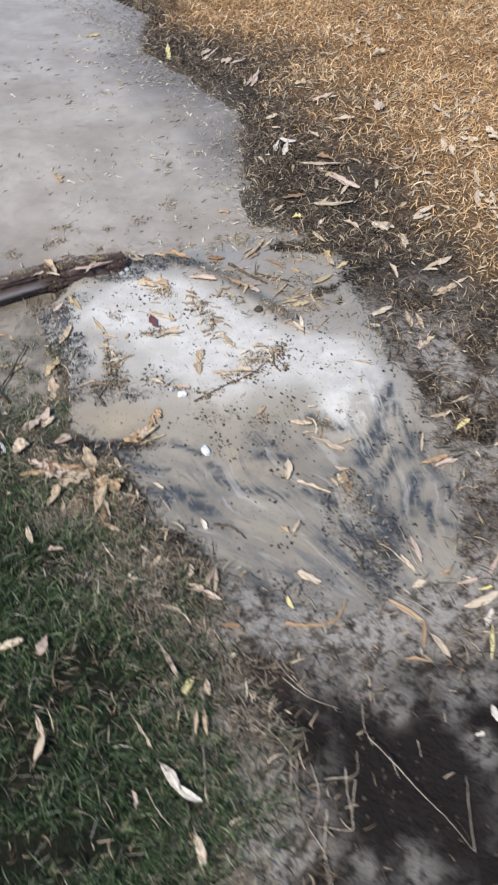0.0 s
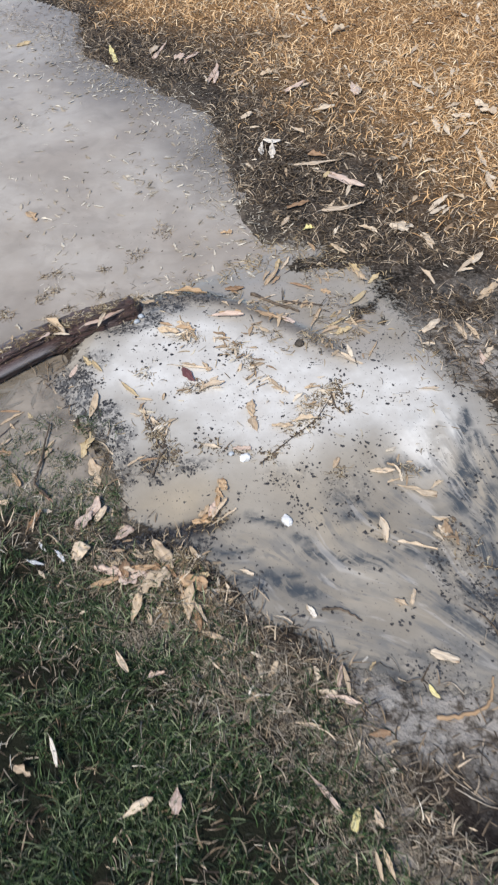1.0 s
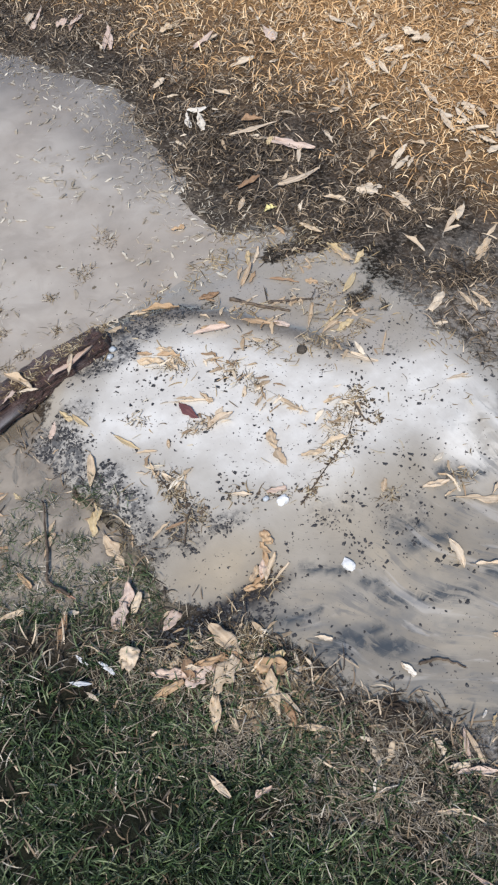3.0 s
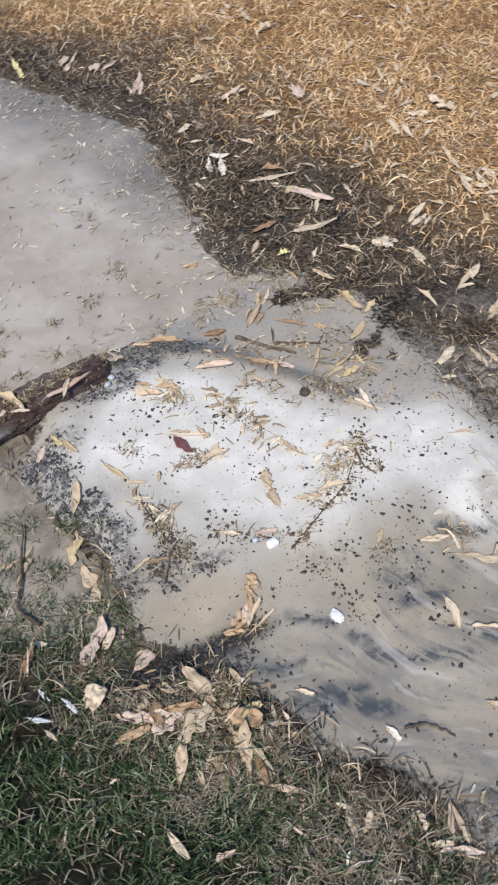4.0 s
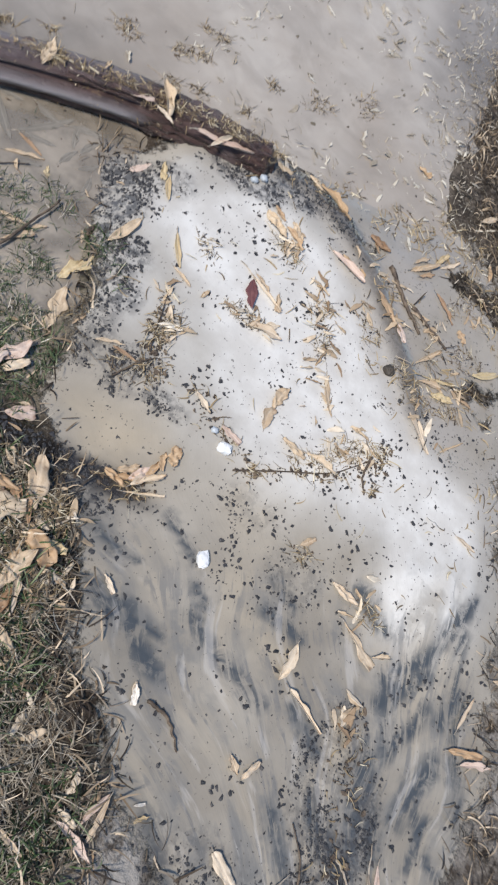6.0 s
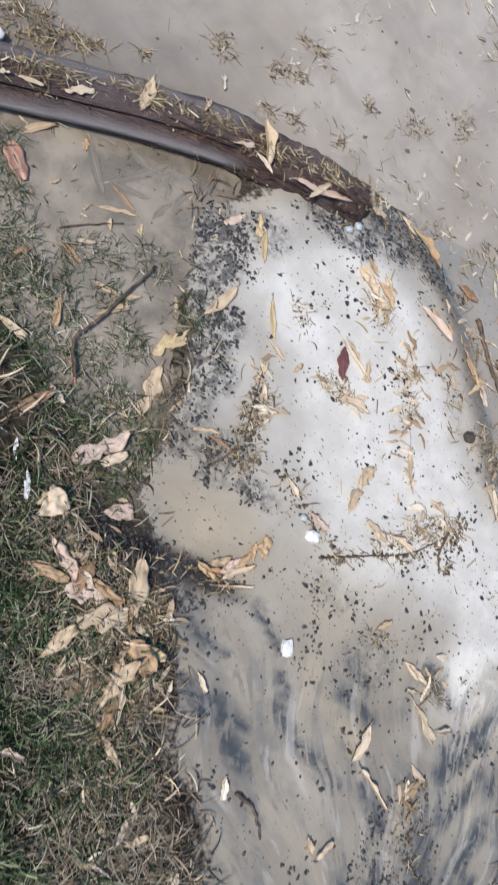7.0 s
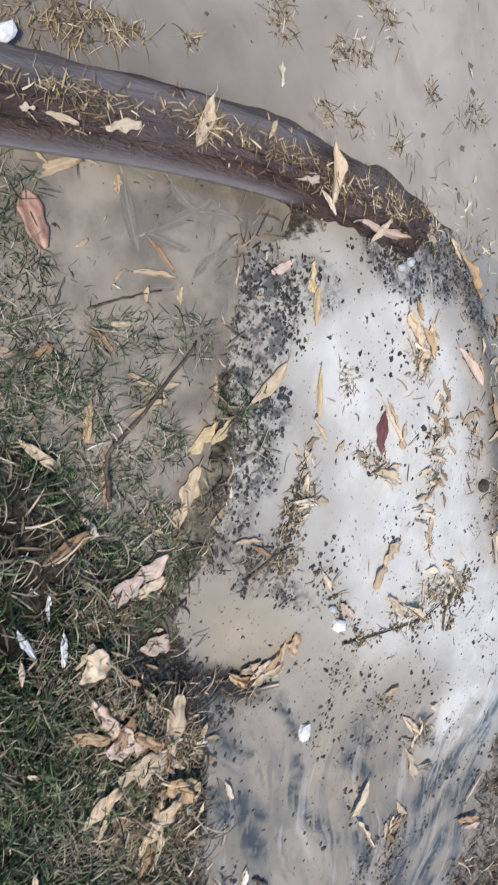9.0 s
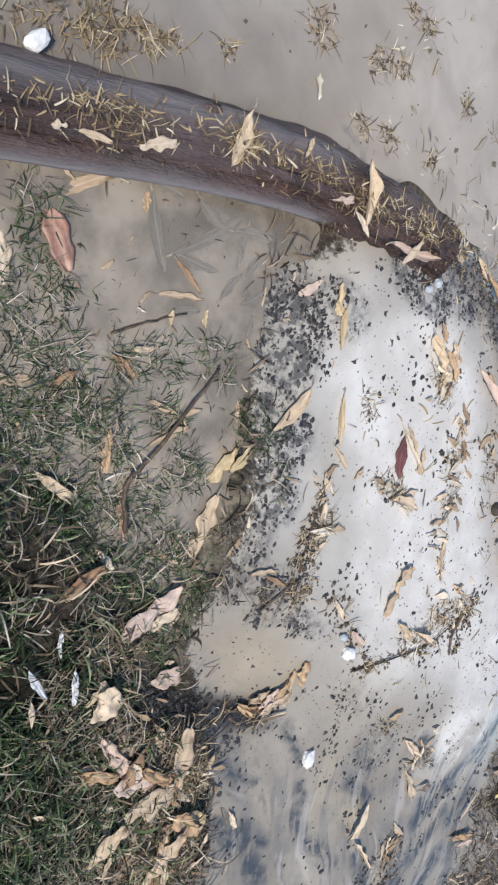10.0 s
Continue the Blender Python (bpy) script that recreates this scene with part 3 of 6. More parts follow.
for keep, level, mat, outline, label in ((upper, WATER_HIGH, PUDDLE_WATER, PUDDLE, "shallow puddle of murky brown water"),
                                         (lower, WATER_LOW, POOL_WATER, POOL, "shallow tan flood water among grass")):
    ob = tagged(sheet("water", wx, wy, np.full(mx.shape, level), mat, keep), label, "puddle", kind="structure")
    co = np.array([v.co for v in ob.data.vertices])
    deep = inside(co[:, 0], co[:, 1], outline, 0.55, 0.12, 0.3)
    float_attribute(ob.data, "shore", np.maximum((1 - smooth((deep - 0.5) / 0.45)) * smooth((co[:, 0] + 0.9) / 0.6) * (0.15 + 0.85 * smooth((co[:, 1] - 2.25) / 0.45)), smooth((-0.45 - co[:, 0]) / 0.35) * smooth(1 - (co[:, 1] - np.interp(co[:, 0], SPINE_X, SPINE_Y)) / 0.45)) if mat is PUDDLE_WATER else 0.5 * (1 - smooth((deep - 0.5) / 0.45)))


# ---- grass, straw and bits ----
def scatter(n, box, chance):
    x, y = rng.uniform(box[0], box[1], n), rng.uniform(box[2], box[3], n)
    k = rng.random(n) < chance(x, y, zones(x, y))
    return x[k], y[k]


def blades(name, x, y, length, width, lift0, lift1, mat, label, category, z=None, sink=0.002, tone=None, sway=1.1):
    """Narrow bent blades in one mesh: each leaves the ground at an angle between lift0's limits and ends at one between lift1's (degrees)."""
    n = len(x)
    z = surface(x, y) - sink if z is None else z
    a = rng.uniform(0, 2 * math.pi, n)
    bend = rng.normal(0, sway, n)
    size, wide = rng.uniform(*length, n), rng.uniform(*width, n)
    e0, e1 = np.radians(rng.uniform(*lift0, n)), np.radians(rng.uniform(*lift1, n))
    p = np.stack([x, y, z], 1)
    tone = rng.random(n) if tone is None else tone
    rows = []
    side = np.stack([-np.sin(a), np.cos(a), rng.normal(0, 0.35, n)], 1)
    for k, w in enumerate((0.8, 1.0, 0.95, 0.85, 0.6, 0.0)):
        off = side * (wide * w / 2)[:, None]
        rows += [p - off, p + off] if w else [p]
        t = k / 5
        e, h = e0 + (e1 - e0) * t, a + bend * t
        p = p + np.stack([np.cos(h) * np.cos(e), np.sin(h) * np.cos(e), np.sin(e)], 1) * (size / 5)[:, None]
    verts = np.stack(rows, 1).reshape(-1, 3)
    b = np.arange(n)[:, None] * 11
    quads = np.concatenate([b + 2 * k + [0, 1, 3, 2] for k in range(4)])
    tris = b + [8, 9, 10]
    mesh = bpy.data.meshes.new(name)
    loops = np.concatenate([quads.ravel(), tris.ravel()])
    mesh.vertices.add(len(verts))
    mesh.vertices.foreach_set("co", verts.astype(np.float32).ravel())
    mesh.loops.add(len(loops))
    mesh.loops.foreach_set("vertex_index", loops.astype(np.int32))
    mesh.polygons.add(len(quads) + n)
    mesh.polygons.foreach_set("loop_start", np.concatenate([np.arange(len(quads)) * 4, len(quads) * 4 + np.arange(n) * 3]).astype(np.int32))
    mesh.update(calc_edges=True)
    mesh.validate()
    float_attribute(mesh, "tone", np.repeat(tone, 11))
    mesh.materials.append(mat)
    return tagged(new(name, mesh), label, category, kind="stuff")


def bits(name, x, y, size, mat, label, category, z=None, flat=0.5):
    """Small crumbs in one mesh."""
    n = len(x)
    z = surface(x, y) if z is None else z
    bm = bmesh.new()
    bmesh.ops.create_icosphere(bm, subdivisions=1, radius=1)
    corner = np.array([v.co[:] for v in bm.verts])
    tri = np.array([[v.index for v in f.verts] for f in bm.faces])
    bm.free()
    shape = corner[None] * rng.uniform(0.4, 1.35, (n, 12, 1)) + rng.normal(0, 0.16, (n, 12, 3))
    a, long = rng.uniform(0, 6.28, n), rng.uniform(1.0, 1.7, (n, 1))
    c, s = np.cos(a)[:, None], np.sin(a)[:, None]
    shape = np.stack([shape[..., 0] * long * c - shape[..., 1] * s, shape[..., 0] * long * s + shape[..., 1] * c, shape[..., 2] * flat], -1)
    shape *= (size[0] * (size[1] / size[0]) ** (rng.random(n) ** 1.7))[:, None, None] / 2
    verts = (shape + np.stack([x, y, z], 1)[:, None]).reshape(-1, 3)
    faces = (np.arange(n)[:, None, None] * 12 + tri).reshape(-1, 3)
    return tagged(link(name, verts.tolist(), faces.tolist(), mat, shade=False), label, category, kind="stuff")


x, y = scatter(135000, (-1.25, 0.30, -0.1, 1.3), lambda x, y, z: z["green"] * (1 - 0.85 * z["pool"]) * (1 - 0.95 * bank_at(x, y)) * smooth((rough(x, y, 0.06) - 0.40) / 0.14))
blades("green_grass", x, y, (0.016, 0.058), (0.0010, 0.0028), (10, 85), (-75, 30), GREEN_BLADE, "thick damp green lawn grass", "grass", tone=np.clip(rng.random(len(x)) ** 1.75 + 0.35 * (rough(x + 1, y, 0.12) - 0.5), 0, 1), sway=1.4)
x, y = scatter(42000, (-1.25, 0.30, -0.1, 1.35), lambda x, y, z: (z["green"] * (1 - 0.95 * bank_at(x, y)) * (0.06 + 0.10 * smooth((y - 0.85) / 0.2) + (0.09 + 0.15 * smooth((x + 0.55) / 0.2)) * smooth((y - 0.5) / 0.45)) + 0.18 * z["pool"] * smooth((1.42 - y) / 0.1)) * (1 - z["fan"]) * smooth((rough(x + 2, y, 0.10) - 0.36) / 0.2))
blades("dead_grass", x, y, (0.014, 0.055), (0.0008, 0.0022), (0, 65), (-70, 15), PALE_BLADE, "pale dead blades among green grass", "grass", sink=-0.006, tone=rng.random(len(x)) ** 1.4, sway=0.6)
# a rim of flattened straw between the lawn and the mud
x, y = scatter(46000, (-0.75, 0.35, 0.05, 1.25), lambda x, y, z: smooth((x + 0.58) / 0.1) * np.clip(4.5 * z["green"] * (1 - z["green"]), 0, 1) * (1 - 0.6 * z["silt"]) * (1 - 0.9 * z["dark"]) * (1 - z["fan"]) * (1 - z["pool"]))
blades("straw_litter", x, y, (0.010, 0.045), (0.0007, 0.0017), (-5, 40), (-40, 15), PALE_BLADE, "flattened grey-tan straw at the lawn's edge", "straw", sink=-0.003, tone=rng.random(len(x)) ** 1.6 * 0.8, sway=0.7)
x, y = scatter(125000, (-0.6, 2.0, 1.4, 4.8), lambda x, y, z: z["gold"] * (1 - z["puddle"]) * (0.5 + 0.5 * smooth((rough(x, y, 0.14) - 0.38) / 0.2)))
blades("dry_grass", x, y, (0.018, 0.066), (0.0015, 0.0044), (0, 65), (-70, 20), GOLD_BLADE, "short dead golden grass, dry and matted", "grass", tone=np.clip(rng.random(len(x)) * 0.85 + 0.7 * (rough(x, y, 0.16) - 0.42), 0, 1))
x, y = scatter(16000, (1.9, 5.5, 0.0, 6.0), lambda x, y, z: z["gold"])
blades("dry_grass", x, y, (0.04, 0.09), (0.005, 0.010), (0, 65), (-70, 20), GOLD_BLADE, "short dead golden grass, dry and matted", "grass")


# the lawn and the dead grass further off
x, y = scatter(11000, (-5.0, 0.9, -4.0, 1.2), lambda x, y, z: z["green"] * (1 - z["pool"]) * ((x < -1.2) | (y < -0.05)))
blades("green_grass", x, y, (0.05, 0.12), (0.008, 0.020), (10, 75), (-70, 20), GREEN_BLADE, "thick damp green lawn grass", "grass", tone=rng.random(len(x)) ** 1.2)


def brown_chance(x, y, z):
    bare = np.maximum.reduce([z["fan"], z["pool"], 0.97 * z["dark"], (0.55 + 0.35 * smooth((0.8 - y) / 0.1)) * z["silt"], smooth((z["puddle"] - 0.15) / 0.4)])
    clear = smooth((np.abs(y - np.interp(x, SPINE_X, SPINE_Y)) - 0.07) / 0.02 + (x > -0.2))
    return (1 - bare) * (1 - 0.8 * z["gold"]) * (1 - 0.75 * z["green"]) * (1 - 0.8 * z["channel"]) * smooth((rough(x, y, 0.10) - 0.26) / 0.22) * clear


x, y = scatter(205000, (-1.1, 1.6, 0.0, 4.6), brown_chance)
warm = np.clip(zones(x, y)["gold"] * 0.2 + rng.random(len(x)) ** 1.9 + 0.06 * smooth((y - 1.2) / 0.8), 0, 1)
blades("wet_grass", x, y, (0.016, 0.058), (0.0011, 0.0034), (-5, 60), (-60, 25), BROWN_BLADE, "brown wet grass flattened in mud", "grass", tone=warm)
# tufts that stand out of the flood water beside the fan
x, y = scatter(44000, (-1.3, -0.38, 1.1, 1.62), lambda x, y, z: z["pool"] * smooth((rough(x, y, 0.09) - 0.60 + 0.20 * smooth((1.46 - y) / 0.25)) / 0.08))
blades("flooded_grass", x, y, (0.014, 0.042), (0.0009, 0.0020), (5, 75), (-60, 20), GREEN_BLADE, "drowned green grass standing in tan water", "grass", sink=0.004, tone=rng.random(len(x)) ** 1.3)
# dead grass and straw afloat on the big puddle, thicker along its shore
x, y = scatter(18000, (-1.7, 0.1, 1.75, 4.4), lambda x, y, z: z["puddle"] * smooth((rough(x + 9, y, 0.17) - 0.47) / 0.16) * (0.25 + 0.75 * smooth((x + 0.75 - 0.12 * (y - 2)) / 0.6)))
blades("floating_straw", x, y, (0.008, 0.030), (0.0009, 0.0026), (-4, 10), (-8, 6), PALE_BLADE, "bits of dead grass afloat on murky water", "straw",
       z=WATER_HIGH + rng.uniform(-0.003, 0.001, len(x)), tone=0.35 + 0.65 * rng.random(len(x)), sway=0.22)
# sodden litter along the shore
x, y = scatter(30000, (-1.2, 0.45, 1.95, 4.6), lambda x, y, z: np.clip(3.2 * z["puddle"] * (1 - z["puddle"]), 0, 1) * (1 - z["fan"]))
blades("shore_litter", x, y, (0.008, 0.034), (0.0009, 0.0028), (-5, 35), (-30, 12), PALE_BLADE, "sodden straw and leaf litter along the shore", "straw",
       z=np.maximum(surface(x, y), WATER_HIGH), tone=rng.random(len(x)), sway=0.35)
x, y = scatter(11000, (-1.6, 0.1, 1.85, 4.2), lambda x, y, z: z["puddle"] * smooth((rough(x + 4, y, 0.2) - 0.45) / 0.16) * (0.05 + 0.6 * smooth((x + 0.8 - 0.12 * (y - 2)) / 0.6)))
bits("pale_flakes", x, y, (0.005, 0.016), PALE_BLADE, "pale sodden leaf flakes in murky water", "debris", z=np.full(len(x), WATER_HIGH - 0.0008), flat=0.16)
# wet straw caught in the channel and round the twigs of the fan
x, y = scatter(12000, (-0.5, 0.5, 1.1, 2.2), lambda x, y, z: np.maximum(0.55 * z["channel"] * smooth((rough(x, y, 0.10) - 0.5) / 0.1), 0.02 * z["white"]))
blades("wet_straw", x, y, (0.012, 0.04), (0.0014, 0.003), (-4, 25), (-15, 12), STRAW, "wet straw lodged in the silt", "straw", sink=-0.001)


def gather(name, at, label, category, group, parts):
    """Puts parts under one thing that stands at that place."""
    base = new(name)
    base.location = at
    for ob in parts:
        for key in ("label", "category"):
            if key in ob:
                del ob[key]
        ob.parent = base
        ob.location = -Vector(at)
    return tagged(base, label, category, group)


def clump(cx, cy, rx, ry, turn, n, tall=0.012, level=-1.0, label="small clump of wet straw on pale mud"):
    """A small heap of straw."""
    a, r = rng.uniform(0, 6.28, n), np.sqrt(rng.random(n))
    u, v = np.cos(a) * r * rx, np.sin(a) * r * ry
    c, s = math.cos(radians(turn)), math.sin(radians(turn))
    x, y = cx + u * c - v * s, cy + u * s + v * c
    z = np.maximum(surface(x, y), level) + rng.uniform(0, tall, n) * (1 - r)
    straw = blades("straw", x, y, (0.008, 0.030), (0.0006, 0.0016), (-10, 30), (-20, 10), STRAW, label, "straw", z=z, tone=rng.random(n) ** 1.5, sway=0.45)
    chaff = bits("chaff", x[: n // 3], y[: n // 3], (0.002, 0.006), TWIG, "", "", z=z[: n // 3])
    return gather("straw_clump", (cx, cy, float(z.min())), label, "straw", "clumps of straw", (straw, chaff))


clump(-0.05, 1.66, 0.035, 0.022, 60, 60)
clump(-0.02, 1.60, 0.05, 0.02, -60, 70)
clump(-0.17, 1.53, 0.05, 0.02, 5, 80)
clump(-0.17, 1.72, 0.05, 0.02, -15, 70)
clump(-0.30, 1.60, 0.03, 0.02, -30, 40)
clump(-0.28, 1.40, 0.04, 0.02, 60, 60)
clump(-0.28, 1.29, 0.05, 0.025, 10, 70)
clump(0.12, 1.42, 0.05, 0.03, 40, 80)
clump(0.16, 1.45, 0.05, 0.02, 50, 70)
clump(0.07, 1.36, 0.05, 0.015, 30, 70)
clump(0.19, 1.64, 0.06, 0.025, -20, 90)
clump(0.26, 1.66, 0.05, 0.025, 10, 90)
clump(-0.02, 2.19, 0.05, 0.03, 10, 110, 0.02)
clump(0.22, 1.93, 0.05, 0.03, 60, 70)
clump(0.27, 1.80, 0.06, 0.04, 20, 90)
clump(0.06, 1.70, 0.04, 0.02, -30, 50)
clump(0.14, 1.21, 0.03, 0.015, 20, 40)
clump(0.30, 1.19, 0.04, 0.02, 0, 50)
clump(-0.42, 1.33, 0.03, 0.02, 0, 50)
clump(-0.58, 1.38, 0.06, 0.03, 20, 80)

# black crumbs: dense in the gravelly patches, thin over the rest of the fan
x, y = scatter(210000, (-0.65, 0.7, 0.6, 2.0), lambda x, y, z: np.maximum.reduce([z["gravel"] ** 1.4 * 0.85 * (0.22 + 0.78 * smooth((rough(x + 6, y, 0.03, 2) - 0.42) / 0.16)), 0.40 * z["ridge"] * smooth((0.0 - x) / 0.2), 0.5 * bank_at(x, y), 0.008 * z["fan"] * (0.3 + 1.4 * smooth((rough(x, y, 0.2) - 0.42) / 0.2))]))
bits("black_crumbs", x, y, (0.0016, 0.0085), CHAR, "black crumbs of charcoal and bark on mud", "debris")
x, y = scatter(15000, (-0.45, 0.62, 0.70, 1.85), lambda x, y, z: 0.34 * z["fan"] * smooth((rough(x + 5, y, 0.06) - 0.58) / 0.05))
bits("black_crumbs", x, y, (0.003, 0.0105), CHAR, "larger black crumbs scattered on mud", "debris", flat=0.45)
x, y = scatter(5000, (-1.0, 0.3, 1.1, 2.3), lambda x, y, z: 0.10 * np.maximum(z["pool"], z["channel"]) + 0.05 * z["puddle"] * smooth((2.6 - y) / 0.5))
bits("brown_crumbs", x, y, (0.002, 0.007), TWIG, "brown leaf crumbs on wet silt", "debris", z=np.maximum(surface(x, y), np.where(y > 1.75, WATER_HIGH, WATER_LOW)))
x, y = scatter(9000, (-0.2, 1.1, 0.05, 1.7), lambda x, y, z: 0.12 * (1 - z["fan"]) * (1 - z["green"]))
bits("soil_crumbs", x, y, (0.003, 0.010), BROWN_STONE, "crumbs of dark wet soil", "debris")


# ---- log ----
def make_log():
    spine = smooth_line([(-1.55, 1.10, 0.020), (-1.25, 1.325, 0.022), (-0.95, 1.540, 0.022), (-0.82, 1.632, 0.024), (-0.70, 1.714, 0.026),
                         (-0.58, 1.780, 0.028), (-0.46, 1.832, 0.029), (-0.36, 1.868, 0.030), (-0.295, 1.888, 0.030)], 230)
    n, sides = len(spine), 80
    verts, faces, grain, bare = [], [], [], []
    for k, p in enumerate(spine):
        t = k / (n - 1)
        d = Vector(spine[min(k + 1, n - 1)] - spine[max(k - 1, 0)]).normalized()
        side = d.cross(Vector((0, 0, 1))).normalized()
        up = side.cross(d)
        r = 0.050 * (1 - 0.14 * smooth((t - 0.72) / 0.22)) * (1 - 0.62 * smooth((t - 0.955) / 0.045))
        split = 1 - smooth((t - 0.61) / 0.06)
        for s in range(sides):
            a = 2 * math.pi * s / sides
            ridge = 0.10 * (noise.noise(Vector((a * 2.6, t * 5, 3))) + 0.5 * noise.noise(Vector((a * 6, t * 26, 9))))
            dent = 0.12 * noise.noise(Vector((math.cos(a), math.sin(a), t * 9)))
            worn = 0.25 + 0.75 * smooth((t - 0.52) / 0.2)
            flake = 0.17 * worn * noise.noise(Vector((a * 4, t * 34, 5))) + 0.07 * worn * abs(noise.noise(Vector((a * 9, t * 16, 1))))
            # a split along the lower flank, with smooth bare wood below it
            low, crack = math.exp(-((a - 0.22) / 0.30) ** 2), math.exp(-((a - 0.76) / 0.10) ** 2)
            q = r * (1 + (ridge + dent + flake) * (1 - 0.7 * split * low) + split * (0.13 * low - 0.42 * crack))
            # the second band, on the upper far side, is sky sheen put into the colour
            bare.append(split * max(low, 0.8 * math.exp(-((a - 2.2) / 0.45) ** 2)))
            grain.append((t * 1.35, 0.05 * math.cos(a) * 3, 0.05 * math.sin(a) * 3))
            verts.append(tuple(Vector(p) + side * (math.cos(a) * q) + up * (math.sin(a) * q * 0.72)))
    for k in range(n - 1):
        for s in range(sides):
            a, b = k * sides + s, k * sides + (s + 1) % sides
            faces.append((a, b, b + sides, a + sides))
    faces += [tuple(range(sides))[::-1], tuple(range((n - 1) * sides, n * sides))]
    base = new("fallen_log")
    base.location = (-0.82, 1.61, 0)
    trunk = link("trunk", [(x + 0.82, y - 1.61, z) for x, y, z in verts], faces, BARK, base)
    trunk.data.attributes.new("bark", "FLOAT_VECTOR", "POINT").data.foreach_set("vector", np.array(grain, np.float32).ravel())
    float_attribute(trunk.data, "bare", bare)
    # loose strips of bark along the upper side and at the broken end
    for i, (a, b, off, high) in enumerate(((0.50, 0.66, 0.02, 0.036), (0.64, 0.80, -0.022, 0.030), (0.78, 0.97, 0.012, 0.030), (0.40, 0.52, -0.03, 0.024), (0.86, 0.99, -0.012, 0.026))):
        part_spine = [spine[int(t * (n - 1))] for t in np.linspace(a, b, 9)]
        pts = [(p[0] + 0.82 + off * 0.6, p[1] - 1.61 - off * 0.8, p[2] + high + 0.002 * math.sin(j * 1.7 + i)) for j, p in enumerate(part_spine)]
        v, f = tube(pts, [0.009 * math.sin(math.pi * (0.12 + 0.8 * j / 8)) for j in range(9)], 6, 0.35, 0.25, 40 + i)
        strip = link("bark_strip", v, f, BARK, base)
        strip.data.attributes.new("bark", "FLOAT_VECTOR", "POINT").data.foreach_set("vector", np.array([(x * 1.2 + i, y * 2, z * 2) for x, y, z in v], np.float32).ravel())
    return tagged(base, "dark wet log with bark damming the puddle", "log")


make_log()
# straw that lies on the log
n = 900
t = rng.uniform(0.0, 1.0, n)
x = -1.10 + 0.80 * t
y = np.interp(x + 0.03 * np.sin(x * 40), SPINE_X, SPINE_Y) + rng.normal(0, 0.024, n)
mid = np.interp(x, SPINE_X, SPINE_Y)
top = np.interp(x, [-1.2, -0.7, -0.46, -0.3], [0.062, 0.066, 0.070, 0.058]) - ((y - mid) ** 2) * 14
blades("straw", x, y, (0.006, 0.024), (0.0008, 0.0022), (-6, 14), (-10, 8), STRAW, "loose straw stuck to the wet log", "straw", z=top, tone=rng.random(n) ** 1.2, sway=0.3)
bits("chaff", x[:520] + 0.01, y[:520], (0.0015, 0.006), TWIG, "dark chaff on the wet log", "debris", z=top[:520])


# ---- twigs, stems, stones ----
def twig(points, thick, mat, label, lift=0.004, name="twig", tip=0.5):
    """A thin limb that lies along points of the plan."""
    line = smooth_line([(a, b, 0) for a, b in points], 6 * len(points))
    zs = surface(np.array([p[0] for p in line]), np.array([p[1] for p in line]))
    low = np.where(np.array([p[0] for p in line]) < -0.45, WATER_LOW, -1.0)
    zs = np.maximum(zs, low) + lift
    zs = np.convolve(np.pad(zs, 2, mode="edge"), np.ones(5) / 5, mode="valid")
    m = len(line)
    pts = [(p[0] + thick * 0.5 * noise.noise(Vector((i * 0.6, p[0] * 9, 2))), p[1] + thick * 0.5 * noise.noise(Vector((i * 0.6, p[1] * 9, 7))), z) for i, (p, z) in enumerate(zip(line, zs))]
    v, f = tube(pts, [thick / 2 * (1 - (1 - tip) * i / (m - 1)) for i in range(m)], 6, 1.0, 0.18, m)
    return tagged(link(name, v, f, mat), label, "twig", "twigs and stems")


def stone(cx, cy, sx, sy, sz, turn, mat, label, name="stone", seed=1, lift=0.0, boxy=0.0):
    bm = bmesh.new()
    bmesh.ops.create_icosphere(bm, subdivisions=2 if boxy else 3, radius=1)
    for v in bm.verts:
        c = v.co.copy()
        if boxy:
            m = max(abs(c.x), abs(c.y), abs(c.z))
            c = c.lerp(c / m, boxy)
        c *= 1 + 0.30 * noise.noise(v.co * 1.7 + Vector((seed, 0, 0))) + 0.05 * noise.noise(v.co * 5 + Vector((0, seed, 0)))
        v.co = (c.x * sx / 2, c.y * sy / 2, c.z * sz / 2)
    mesh = bpy.data.meshes.new(name)
    bm.to_mesh(mesh)
    bm.free()
    if not boxy:
        mesh.shade_smooth()
    mesh.materials.append(mat)
    ob = new(name, mesh)
    ob.matrix_world = pose(cx, cy, float(surface(cx, cy)) + sz * 0.28 + lift, 0, 0, turn)
    return tagged(ob, label, "stone", "stones in the mud")


twig([(-0.044, 1.252), (0.040, 1.311), (0.116, 1.366), (0.179, 1.447)], 0.0036, TWIG, "thin dark twig crossing the pale mud")
twig([(0.175, 1.451), (0.176, 1.400), (0.192, 1.372)], 0.0058, TWIG, "short dark twig stub on the mud")
twig([(-0.275, 1.336), (-0.287, 1.376), (-0.305, 1.442), (-0.311, 1.467)], 0.0026, TWIG, "dark twig with debris on the mud")
twig([(-0.301, 1.258), (-0.279, 1.306), (-0.259, 1.334)], 0.0038, TWIG, "dark thin twig on wet mud")
twig([(-0.551, 1.251), (-0.585, 1.298), (-0.577, 1.344), (-0.566, 1.411), (-0.554, 1.492)], 0.0075, TWIG, "dark branch lying in flood water", 0.010)
twig([(-0.789, 1.346), (-0.761, 1.385), (-0.724, 1.422)], 0.0022, STEM, "pale straw stem afloat in tan water")
twig([(-0.709, 1.436), (-0.679, 1.473), (-0.637, 1.518)], 0.0036, TWIG, "dark twig afloat in tan water")
